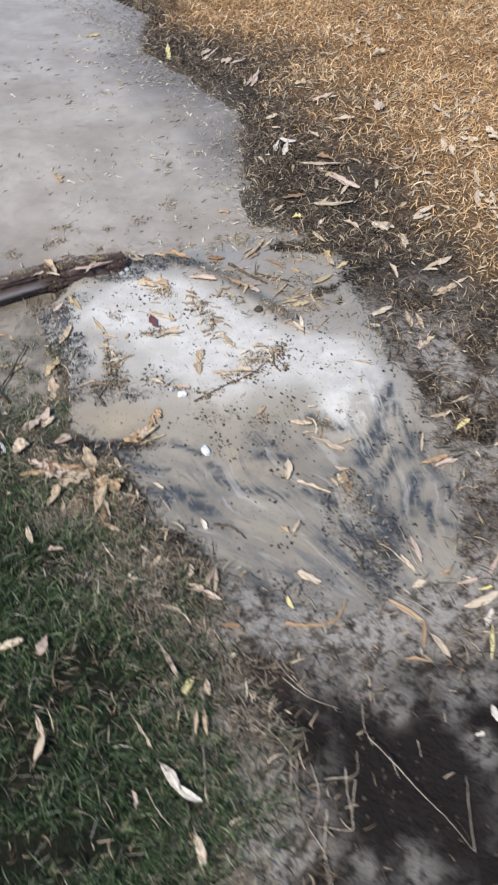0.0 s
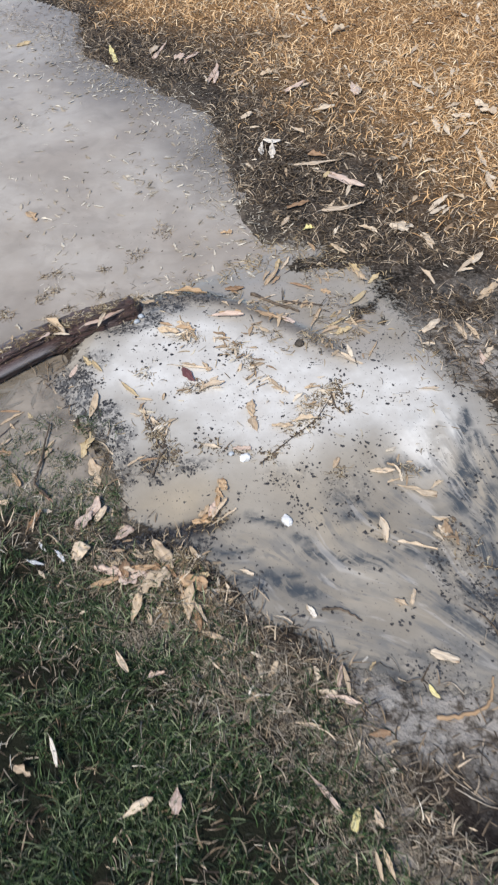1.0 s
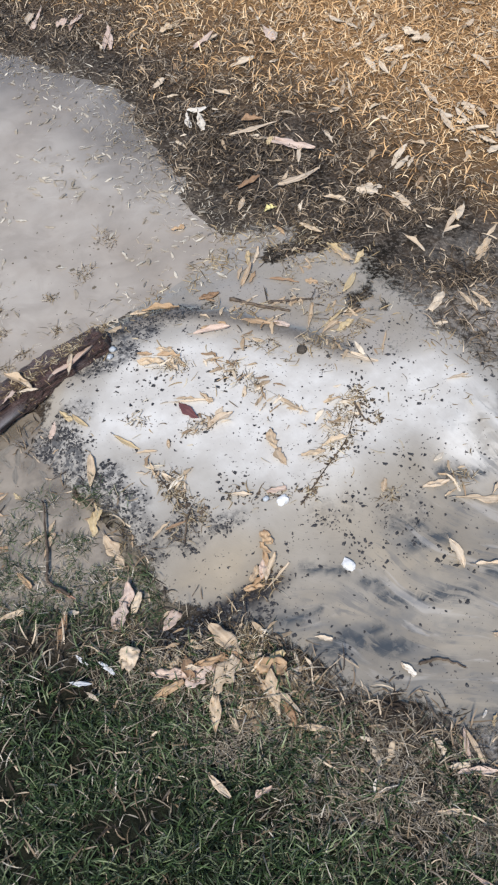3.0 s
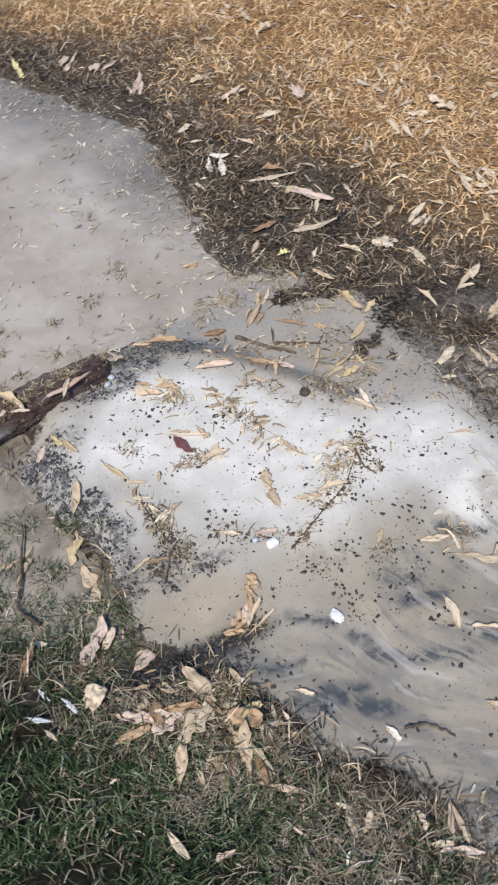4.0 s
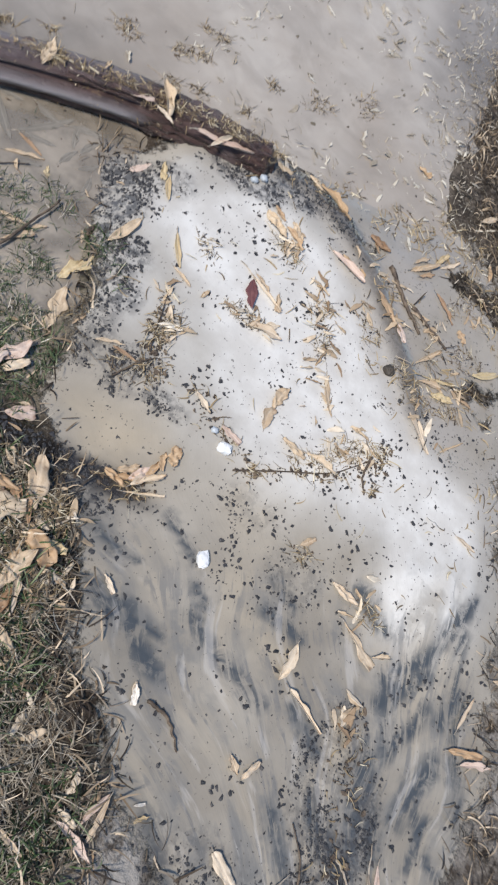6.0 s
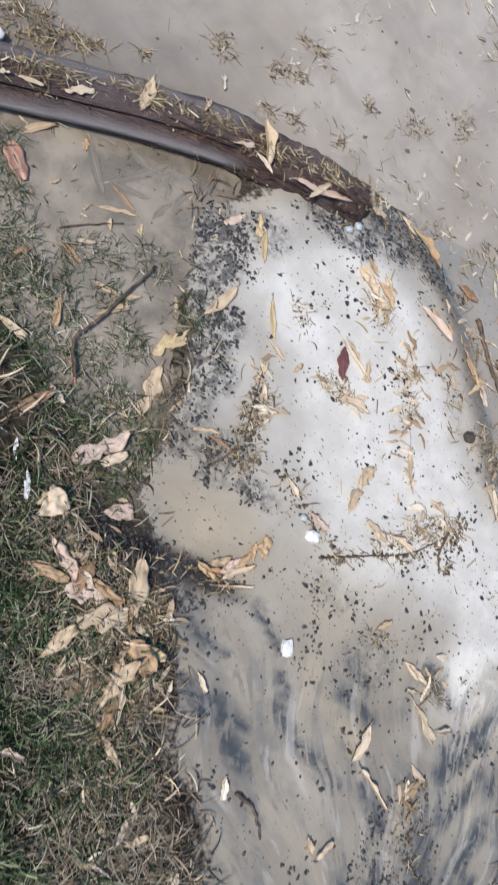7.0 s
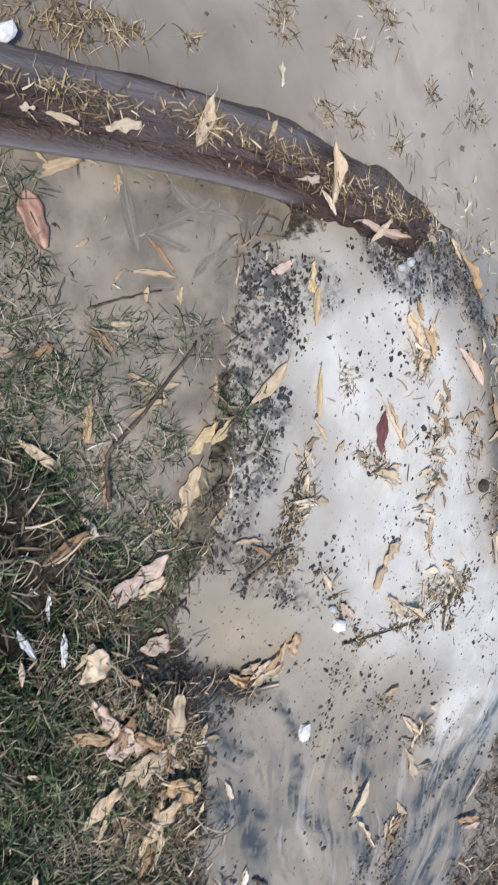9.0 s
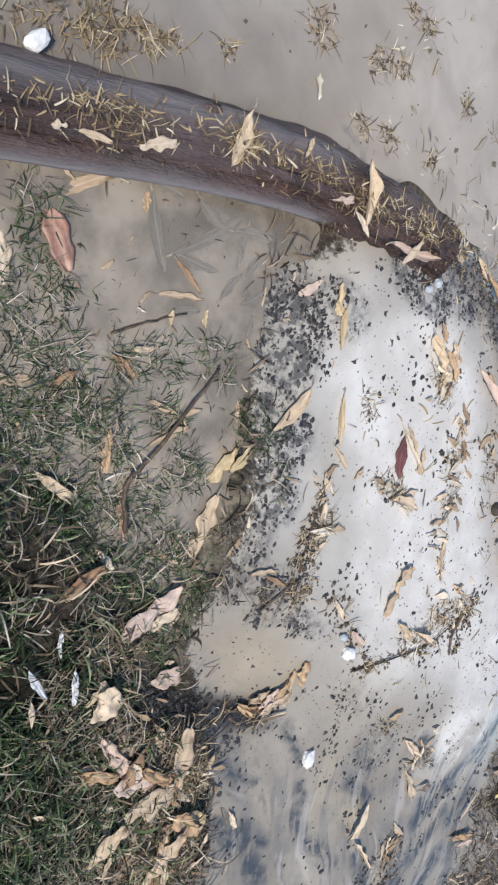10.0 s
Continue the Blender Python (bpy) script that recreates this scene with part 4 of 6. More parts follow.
twig([(-0.482, 1.475), (-0.484, 1.500)], 0.0085, TWIG, "short black stick on wet gravel")
twig([(-0.464, 1.881), (-0.413, 1.882), (-0.326, 1.892)], 0.0059, TWIG, "dark bark sliver beside the log end")
twig([(-0.604, 1.848), (-0.564, 1.852)], 0.0024, STEM, "pale straw on the log", 0.055)
twig([(-0.779, 1.767), (-0.785, 1.743)], 0.0027, TWIG, "short dark twig afloat on puddle")
twig([(0.030, 1.881), (0.081, 1.833), (0.153, 1.778)], 0.0112, TWIG, "dark split stick in the wet channel")
twig([(0.113, 1.828), (0.223, 1.796)], 0.0091, TWIG, "dark stick in the wet channel")
twig([(0.380, 0.737), (0.366, 0.787), (0.330, 0.829)], 0.0045, TWIG, "dark twig in streaked mud")
twig([(0.031, 0.864), (0.072, 0.856), (0.107, 0.825)], 0.0065, TWIG, "dark twig fork on the mud edge")
twig([(0.524, 0.784), (0.493, 0.818), (0.474, 0.870)], 0.0043, STEM, "pale dead stem on dark soil")
twig([(0.477, 0.767), (0.450, 0.801), (0.423, 0.819)], 0.0054, STEM, "pale dead stem on mud")
twig([(0.342, 0.736), (0.358, 0.765)], 0.0029, STEM, "pale thin stem on mud")
twig([(0.197, 0.599), (0.240, 0.597), (0.289, 0.603), (0.315, 0.623), (0.337, 0.667)], 0.0098, LEAF["orange"], "curved reddish bark strip on the mud")
twig([(0.355, 0.353), (0.395, 0.311), (0.442, 0.255), (0.488, 0.206), (0.525, 0.155)], 0.0027, STEM, "long pale grass stem over dark soil", 0.02)
twig([(0.528, 0.153), (0.530, 0.222), (0.534, 0.283)], 0.0025, STEM, "long pale grass stem over dark soil", 0.02)
twig([(0.395, 0.316), (0.407, 0.278)], 0.0027, STEM, "pale grass stem over dark soil", 0.02)
twig([(0.204, 0.322), (0.202, 0.249), (0.191, 0.214)], 0.0034, STEM, "grey dead stem matted on soil")
twig([(0.216, 0.307), (0.213, 0.250), (0.220, 0.211)], 0.0033, STEM, "grey dead stem matted on soil")
twig([(0.241, 0.303), (0.255, 0.252), (0.248, 0.212), (0.232, 0.192), (0.261, 0.147), (0.273, 0.096)], 0.0033, STEM, "grey dead stem matted on soil")
twig([(0.267, 0.273), (0.327, 0.285), (0.333, 0.330)], 0.0033, STEM, "grey dead stem matted on soil")
twig([(0.308, 0.297), (0.309, 0.255), (0.316, 0.206), (0.309, 0.187), (0.248, 0.191)], 0.0033, STEM, "grey dead stem matted on soil")
twig([(0.327, 0.277), (0.317, 0.226), (0.315, 0.196)], 0.0033, STEM, "grey dead stem matted on soil")
twig([(0.270, 0.223), (0.261, 0.147), (0.268, 0.095)], 0.0039, STEM, "pale dead stem over dark soil")
twig([(0.189, 0.470), (0.240, 0.432), (0.302, 0.413)], 0.0029, STEM, "thin pale stem on silt")
twig([(0.352, 0.428), (0.351, 0.381), (0.365, 0.343)], 0.0028, STEM, "grey dead stem on soil")
twig([(0.455, 0.356), (0.458, 0.323)], 0.0028, STEM, "short pale stem on dark soil")
twig([(0.127, 0.384), (0.166, 0.353), (0.187, 0.332)], 0.0028, STEM, "grey dead stem on silt")
twig([(0.134, 0.216), (0.176, 0.199)], 0.0026, STEM, "grey dead stem on silt")
twig([(0.488, 0.827), (0.512, 0.749), (0.559, 0.676)], 0.0033, STEM, "pale dead stem on dark soil")
twig([(0.447, 0.687), (0.494, 0.660), (0.528, 0.632)], 0.0032, STEM, "thin pale stem on dark soil")
twig([(0.540, 0.812), (0.564, 0.750), (0.614, 0.699)], 0.0033, STEM, "pale dead stem on soil")
twig([(0.165, 0.111), (0.175, 0.152)], 0.0024, STEM, "pale stem on soil")
twig([(0.224, 0.093), (0.220, 0.118)], 0.0024, STEM, "pale stem on soil")
twig([(-0.064, 0.241), (-0.039, 0.202), (-0.006, 0.170)], 0.0032, STEM, "grey dead stem in grass", 0.02)
twig([(0.036, 0.316), (0.045, 0.244)], 0.0027, STEM, "pale thin stem in grass", 0.02)
twig([(0.266, 0.638), (0.249, 0.666), (0.217, 0.664)], 0.0031, STEM, "pale stem on silt")
twig([(0.163, 0.524), (0.197, 0.479), (0.237, 0.440)], 0.0026, STEM, "long pale stem over dark soil")
twig([(0.079, 0.490), (0.086, 0.441)], 0.0019, STEM, "thin stem over dark soil")
twig([(-0.666, 1.301), (-0.642, 1.341)], 0.0016, STEM, "pale stem in flooded grass", 0.02)
twig([(-0.778, 1.380), (-0.820, 1.379)], 0.0015, STEM, "pale stem in flooded grass", 0.02)
twig([(-0.574, 1.173), (-0.585, 1.139)], 0.0020, STEM, "pale stem in grass", 0.02)
twig([(-0.608, 1.055), (-0.551, 1.067)], 0.0015, STEM, "pale dead stem in green grass", 0.02)
twig([(-0.516, 1.000), (-0.473, 0.970)], 0.0016, STEM, "pale dead stem in green grass", 0.02)
twig([(-0.515, 0.945), (-0.459, 0.951)], 0.0016, STEM, "pale dead stem in green grass", 0.02)
twig([(-0.302, 0.910), (-0.206, 0.890)], 0.0018, STEM, "pale dead stem in grass", 0.02)
stone(-0.004, 1.100, 0.03, 0.02, 0.014, -60, WHITE_STONE, "small white angular stone on streaked mud", "stone", 3, 0.0, 0.6)
stone(-0.076, 1.275, 0.026, 0.022, 0.016, 20, WHITE_STONE, "rounded white stone among dark debris", "stone", 5, 0.0, 0.3)
stone(-0.107, 1.292, 0.015, 0.012, 0.01, 0, GREY_STONE, "small grey pebble beside a white stone", "pebble", 6)
stone(-0.309, 1.814, 0.016, 0.013, 0.012, 30, GREY_STONE, "pale blue-grey pebble below the log end", "pebble", 7, 0.002)
stone(-0.296, 1.836, 0.017, 0.015, 0.013, 0, GREY_STONE, "pale blue-grey pebble below the log end", "pebble", 8, 0.002)
stone(-0.957, 1.611, 0.03, 0.018, 0.016, 75, WHITE_STONE, "white stone at the edge of puddle and log", "stone", 9, 0.018, 0.4)
stone(0.128, 1.646, 0.026, 0.024, 0.018, 0, BROWN_STONE, "dark clod of earth in the channel", "clod", 11)



# ---- leaves ----
def leaf_mesh(kind, seed, rows=18, cols=9):
    """A dry leaf one unit long with a rib, cupped, bent and curled; width one unit, to be scaled."""
    r = np.random.default_rng(seed)
    shaken = kind == "crumple"
    kind = "broad" if shaken else kind
    pick = lambda broad, long, curl: r.uniform(*{"broad": broad, "long": long, "curl": curl, "whole": (min(broad, key=abs), min(broad, key=abs) + 0.12)}[kind])
    sway = pick((-0.10, 0.10), (0.10, 0.26), (-0.22, 0.22)) * r.choice((-1, 1))
    cup, roll = pick((0.15, 0.55), (0.3, 0.8), (0.7, 1.6)), pick((-0.3, 0.6), (-0.3, 0.8), (-1.0, 1.2))
    bow0, bow1 = pick((-0.5, 0.5), (-0.4, 0.4), (-0.8, 0.8)), pick((-1.0, 1.0), (-0.9, 0.9), (-2.0, 2.0))
    twist = pick((-0.4, 0.4), (-0.9, 0.9), (-1.6, 1.6))
    blunt, skew = pick((0.45, 0.8), (0.6, 0.95), (0.45, 0.8)), pick((0.75, 1.1), (0.85, 1.15), (0.7, 1.2))
    ragged = pick((0.20, 0.45), (0.12, 0.30), (0.30, 0.60))
    if shaken:
        blunt, ragged = r.uniform(0.7, 1.0), r.uniform(0.14, 0.30)
    torn = r.uniform(0.72, 1.0) if kind in ("broad", "curl") else r.uniform(0.92, 1.0)
    top, rib, px, pz = [], [], 0.0, 0.0
    for i in range(rows + 1):
        t = i / rows
        lean = bow0 * (t - 0.5) + bow1 * (t - 0.5) * abs(t - 0.5) * 2
        px, pz = px + math.cos(lean) / rows, pz + math.sin(lean) / rows
        shape = math.sin(math.pi * min(1.0, (0.02 + 0.98 * t) ** skew * torn)) ** blunt
        half = 0.5 * max(shape, 0.03)
        for j in range(cols):
            s = j / (cols - 1) * 2 - 1
            edge_noise = noise.noise(Vector((t * 4.0, 4.0 * np.sign(s), seed * 1.7))) + 0.2 * noise.noise(Vector((t * 11.0, 4.0 * np.sign(s), seed * 2.3)))
            w = half * max(0.12, 1 - ragged * abs(s) * (0.6 + 1.9 * edge_noise))
            bend = (cup + roll * (t - 0.5)) * s
            u, fold = w * (math.sin(bend) / (cup + roll * (t - 0.5)) if abs(cup + roll * (t - 0.5)) > 0.05 else s), w * (1 - math.cos(bend)) * 1.2
            a = twist * (t - 0.45)
            y = u * math.cos(a) - fold * math.sin(a)
            z = u * math.sin(a) * 0.7 + fold * math.cos(a) + (0.34 if shaken else 0.13) * noise.noise(Vector((t * (4.5 if shaken else 4), s * 1.6, seed))) + (0.12 if shaken else 0.035) * (1 - 2 * abs(noise.noise(Vector((t * 7, s * 2.6, seed * 3.1)))))
            top.append((px, y + sway * (1 - (2 * t - 1) ** 2), z + pz * 0.55))
            rib.append(max(0.0, 1 - abs(s) * 4))
    left, right = min(p[0] for p in top), max(p[0] for p in top)
    mid = sum(p[1] for p in top) / len(top)
    top = [((x - left) / (right - left) - 0.5, y - mid, z) for x, y, z in top]
    low = min(p[2] for p in top)
    top = [(x, y, z - low) for x, y, z in top]
    m = len(top)
    verts = top + [(x, y, z - 0.018) for x, y, z in top]
    faces = []
    for i in range(rows):
        for j in range(cols - 1):
            a = i * cols + j
            faces += [(a, a + 1, a + 1 + cols, a + cols), (m + a, m + a + cols, m + a + 1 + cols, m + a + 1)]
    edge = [j for j in range(cols)] + [i * cols + cols - 1 for i in range(1, rows + 1)] + [rows * cols + j for j in range(cols - 2, -1, -1)] + [i * cols for i in range(rows - 1, 0, -1)]
    for a, b in zip(edge, edge[1:] + edge[:1]):
        faces.append((b, a, m + a, m + b))
    mesh = bpy.data.meshes.new("leaf")
    mesh.from_pydata(verts, [], faces)
    mesh.materials.append(LEAF["tan"])
    mesh.shade_smooth()
    float_attribute(mesh, "rib", rib + rib)
    mesh["tail"] = [verts[cols // 2][k] for k in range(3)]
    return mesh


def stalk_mesh(seed):
    r = np.random.default_rng(seed)
    b, c = r.uniform(-0.06, 0.06), r.uniform(0, 0.04)
    v, f = tube([(-0.06 - 0.15 * k / 4, b * (k / 4) ** 2, 0.01 + c * k / 4) for k in range(5)][::-1], [0.010, 0.011, 0.012, 0.013, 0.014], 5)
    mesh = bpy.data.meshes.new("stalk")
    mesh.from_pydata(v, [], f)
    mesh.materials.append(STEM)
    mesh.shade_smooth()
    return mesh


MESHES = {k: [leaf_mesh(k, s) for s in range(i * 20, i * 20 + 18)] for i, k in enumerate(("broad", "long", "curl", "whole", "crumple"))}
COARSE = [leaf_mesh(k, s, 8, 5) for k in ("curl", "long", "broad", "long") for s in range(200, 206)]
STALKS = [stalk_mesh(s) for s in range(4)]
WORDS = {"tan": "dry tan", "cream": "pale cream", "white": "bleached white", "pink": "pinkish dry", "red": "mottled reddish", "darkred": "dark red",
         "orange": "orange-brown", "yellow": "yellowed", "lemon": "fresh lemon-yellow", "brown": "dark brown", "grey": "greyish drowned", "drowned": "dark grey drowned"}
SHAPES = {"broad": "broad", "long": "slender", "curl": "curled", "whole": "smooth oval", "crumple": "crumpled"}
count = [0]


def leaf(colour, kind, x, y, turn, length, width, lift):
    z = zones(np.array([x]), np.array([y]))
    spot = {k: float(v[0]) for k, v in z.items()}
    high = float(surface(x, y))
    if lift >= 0.045:
        where, high = "on the wet log", float(np.interp(x, [-1.2, -0.7, -0.46, -0.3], [0.060, 0.064, 0.066, 0.054]))
        lift = 0
    elif spot["pool"] > 0.5 and spot["fan"] < 0.5:
        where, high = "half afloat in tan water", max(high, WATER_LOW - 0.001)
    elif spot["puddle"] > 0.6:
        where, high = "afloat on the murky puddle", max(high, WATER_HIGH - 0.001)
    elif spot["fan"] > 0.5:
        where = "on pale wet mud"
    elif spot["gold"] > 0.45:
        where = "on dead golden grass"
    elif spot["green"] > 0.45:
        where = "in green grass"
    else:
        where = "on muddy flattened grass"
    i = count[0]
    count[0] += 1
    if kind == "curl" and i % 2 and width > 0.2 * length:
        kind = "crumple"
    base = new("leaf", MESHES[kind][(i * 5 + 3) % 18])
    # leaves that the water carries lie lower than those propped up by grass
    base.matrix_world = pose(x, y, high + lift * 0.8 + 0.0015, (i * 37) % 17 - 8, (i * 53) % 13 - 6, turn) @ Matrix.Diagonal((length, width, min(width, 0.5 * length), 1))
    slot = base.material_slots[0]
    slot.link = "OBJECT"
    slot.material = LEAF[colour]
    stalk = new("stalk", STALKS[i % 4])
    stalk.parent = base
    tail = base.data["tail"]
    stalk.matrix_local = Matrix.Translation((tail[0] + 0.07, tail[1], tail[2] - 0.01)) @ Matrix.Diagonal((1, length / width, length / width * 0.7, 1))
    return tagged(base, f"{WORDS[colour]} {SHAPES[kind]} leaf {where}", "leaf", "fallen leaves")


leaf("tan", "broad", -0.832, 1.546, 60, 0.074, 0.017, 0)
leaf("red", "whole", -0.820, 1.478, -35, 0.068, 0.032, 0)
leaf("cream", "whole", -0.859, 1.423, -53, 0.056, 0.024, 0)
leaf("orange", "broad", -0.759, 1.587, -62, 0.023, 0.014, 0)
leaf("cream", "broad", -0.812, 1.613, 50, 0.048, 0.013, 0.05)
leaf("tan", "long", -0.871, 1.566, 27, 0.039, 0.009, 0.05)
leaf("cream", "broad", -0.905, 1.546, 42, 0.018, 0.009, 0.05)
leaf("tan", "curl", -0.734, 1.699, -78, 0.075, 0.023, 0.06)
leaf("tan", "curl", -0.531, 1.802, -54, 0.085, 0.034, 0.06)
leaf("pink", "broad", -0.563, 1.762, 44, 0.045, 0.013, 0.06)
leaf("cream", "long", -0.514, 1.764, -8, 0.045, 0.009, 0.05)
leaf("pink", "curl", -0.395, 1.814, 29, 0.128, 0.024, 0.05)
leaf("cream", "curl", -0.403, 1.810, 73, 0.071, 0.018, 0.055)
leaf("tan", "curl", -0.649, 1.767, -86, 0.030, 0.010, 0.06)
leaf("pink", "whole", -0.490, 1.674, 59, 0.049, 0.016, 0)
leaf("yellow", "curl", -0.452, 1.684, -65, 0.046, 0.016, 0)
leaf("yellow", "long", -0.426, 1.653, -64, 0.059, 0.015, 0)
leaf("tan", "long", -0.434, 1.509, 76, 0.085, 0.024, 0)
leaf("yellow", "curl", -0.465, 1.397, 78, 0.061, 0.027, 0)
leaf("yellow", "broad", -0.446, 1.424, 71, 0.066, 0.023, 0)
leaf("yellow", "long", -0.342, 1.550, -54, 0.075, 0.014, 0)
leaf("tan", "broad", -0.442, 1.314, -79, 0.090, 0.036, 0)
leaf("tan", "curl", -0.400, 1.310, 78, 0.033, 0.012, 0)
leaf("cream", "curl", -0.469, 1.278, -74, 0.021, 0.013, 0)
leaf("tan", "long", -0.451, 1.251, -6, 0.026, 0.011, 0)
leaf("pink", "broad", -0.468, 1.164, 54, 0.061, 0.033, 0.01)
leaf("pink", "long", -0.446, 1.201, 62, 0.064, 0.030, 0.012)
leaf("cream", "curl", -0.433, 1.179, 55, 0.056, 0.019, 0.008)
leaf("tan", "broad", -0.671, 1.254, -4, 0.053, 0.015, 0.01)
leaf("brown", "curl", -0.580, 1.176, 62, 0.061, 0.018, 0.005)
leaf("cream", "broad", -0.557, 1.211, -21, 0.032, 0.013, 0.01)
leaf("red", "long", -0.564, 1.268, -52, 0.069, 0.013, 0)
leaf("tan", "curl", -0.654, 1.532, 32, 0.070, 0.012, 0)
leaf("brown", "long", -0.659, 1.558, -10, 0.055, 0.008, 0)
leaf("yellow", "broad", -0.607, 1.533, -61, 0.023, 0.014, 0)
leaf("tan", "broad", -0.772, 1.328, 38, 0.041, 0.014, 0)
leaf("brown", "curl", -0.728, 1.363, 57, 0.034, 0.013, 0.005)
leaf("cream", "curl", -0.664, 1.446, 39, 0.032, 0.011, 0.005)
leaf("brown", "broad", -0.672, 1.415, -8, 0.043, 0.018, 0)
leaf("tan", "curl", -0.594, 1.407, 7, 0.046, 0.010, 0)
leaf("tan", "long", -0.557, 1.422, 45, 0.045, 0.011, 0)
leaf("orange", "curl", -0.632, 1.321, -65, 0.051, 0.015, 0.004)
leaf("tan", "curl", -0.567, 1.382, 55, 0.062, 0.013, 0.004)
leaf("tan", "long", -0.488, 1.467, -56, 0.029, 0.008, 0)
leaf("grey", "long", -0.560, 1.103, -58, 0.033, 0.008, 0)
leaf("cream", "broad", -0.485, 1.069, 69, 0.036, 0.027, 0.012)
leaf("pink", "broad", -0.378, 1.118, 36, 0.047, 0.030, 0.004)
leaf("tan", "long", -0.382, 1.138, 29, 0.018, 0.007, 0.004)
leaf("tan", "broad", -0.294, 1.037, -69, 0.086, 0.039, 0.008)
leaf("tan", "curl", -0.437, 0.987, 26, 0.042, 0.011, 0.008)
leaf("pink", "curl", -0.381, 0.994, -28, 0.070, 0.022, 0.01)
leaf("cream", "broad", -0.316, 0.977, 30, 0.069, 0.028, 0.01)
leaf("cream", "curl", -0.374, 1.005, -13, 0.039, 0.013, 0.016)
leaf("yellow", "curl", -0.225, 0.967, 13, 0.056, 0.020, 0.008)
leaf("tan", "curl", -0.359, 0.914, 84, 0.029, 0.020, 0.008)
leaf("tan", "curl", -0.252, 0.912, -73, 0.055, 0.016, 0.008)
leaf("cream", "broad", -0.115, 0.976, -34, 0.034, 0.011, 0.004)
leaf("cream", "curl", -0.145, 1.131, 29, 0.073, 0.011, 0.004)
leaf("cream", "curl", -0.153, 1.155, 53, 0.066, 0.025, 0.006)
leaf("orange", "curl", -0.138, 1.212, 105, 0.038, 0.028, 0.004)
leaf("cream", "long", 0.211, 1.038, -93, 0.069, 0.028, 0.004)
leaf("cream", "curl", 0.274, 0.986, -20, 0.091, 0.017, 0.004)
leaf("cream", "long", 0.343, 1.016, 101, 0.035, 0.021, 0)
leaf("tan", "broad", 0.316, 1.136, -22, 0.097, 0.026, 0.004)
leaf("cream", "curl", 0.367, 1.142, 30, 0.044, 0.016, 0.004)
leaf("cream", "curl", 0.248, 1.195, -12, 0.059, 0.018, 0.004)
leaf("tan", "curl", 0.141, 1.232, 56, 0.035, 0.019, 0.002)
leaf("darkred", "long", -0.185, 1.578, -67, 0.070, 0.028, 0)
leaf("tan", "curl", -0.176, 1.616, -27, 0.050, 0.013, 0)
leaf("tan", "curl", -0.134, 1.599, -68, 0.042, 0.016, 0)
leaf("cream", "curl", -0.123, 1.542, 53, 0.049, 0.016, 0)
leaf("white", "curl", -0.274, 1.401, 28, 0.051, 0.013, 0.004)
leaf("cream", "curl", -0.152, 1.321, -24, 0.048, 0.014, 0.002)
leaf("pink", "broad", -0.079, 1.302, -10, 0.044, 0.016, 0.004)
leaf("orange", "long", -0.228, 1.789, -23, 0.038, 0.017, 0)
leaf("tan", "curl", -0.179, 1.779, -33, 0.044, 0.018, 0)
leaf("cream", "curl", -0.174, 1.730, 103, 0.050, 0.022, 0)
leaf("orange", "long", -0.049, 1.806, -20, 0.052, 0.019, 0)
leaf("tan", "curl", -0.039, 1.377, 98, 0.046, 0.027, 0)
leaf("tan", "curl", -0.038, 1.427, 86, 0.053, 0.025, 0)
leaf("tan", "long", 0.042, 1.500, -59, 0.086, 0.015, 0)
leaf("tan", "curl", 0.031, 1.357, -9, 0.054, 0.018, 0.003)
leaf("cream", "curl", 0.089, 1.367, -1, 0.066, 0.022, 0.005)
leaf("tan", "curl", -0.191, 1.943, -7, 0.062, 0.016, 0.002)
leaf("tan", "curl", -0.307, 1.507, -15, 0.048, 0.011, 0)
leaf("tan", "curl", -0.255, 1.509, 76, 0.026, 0.011, 0)
leaf("tan", "curl", -0.336, 1.304, 30, 0.053, 0.011, 0.003)
leaf("brown", "long", -0.306, 1.303, 4, 0.047, 0.008, 0.003)
leaf("white", "broad", 0.190, 2.707, -102, 0.079, 0.023, 0.005)
leaf("white", "broad", 0.226, 2.684, -99, 0.094, 0.027, 0.005)
leaf("white", "long", 0.236, 2.747, -0, 0.067, 0.027, 0.01)
leaf("cream", "long", 0.473, 2.955, 8, 0.098, 0.050, 0.01)
leaf("cream", "curl", 0.337, 2.814, -63, 0.084, 0.027, 0.008)
leaf("cream", "long", 0.364, 2.576, -5, 0.160, 0.030, 0.008)
leaf("brown", "curl", 0.379, 2.624, -20, 0.068, 0.050, 0.008)
leaf("pink", "broad", 0.437, 2.450, -45, 0.160, 0.050, 0.008)
leaf("cream", "long", 0.444, 2.397, 63, 0.097, 0.019, 0.008)
leaf("yellow", "curl", 0.385, 2.489, 50, 0.050, 0.019, 0.008)
leaf("cream", "long", 0.393, 2.277, 11, 0.146, 0.031, 0.008)
leaf("brown", "curl", 0.252, 2.324, 24, 0.087, 0.025, 0.006)
leaf("lemon", "curl", 0.259, 2.177, 9, 0.039, 0.028, 0.006)
leaf("cream", "curl", 0.194, 2.233, 56, 0.064, 0.017, 0.006)
leaf("cream", "curl", 0.452, 2.140, -44, 0.052, 0.023, 0.006)
leaf("cream", "broad", 0.571, 2.162, -27, 0.061, 0.040, 0.006)
leaf("cream", "curl", 0.563, 2.444, -94, 0.088, 0.022, 0.006)
leaf("cream", "long", 0.721, 2.277, 38, 0.110, 0.023, 0.006)
leaf("cream", "curl", 0.624, 2.071, -86, 0.100, 0.021, 0.006)
leaf("pink", "broad", 0.631, 3.105, -93, 0.117, 0.037, 0.01)
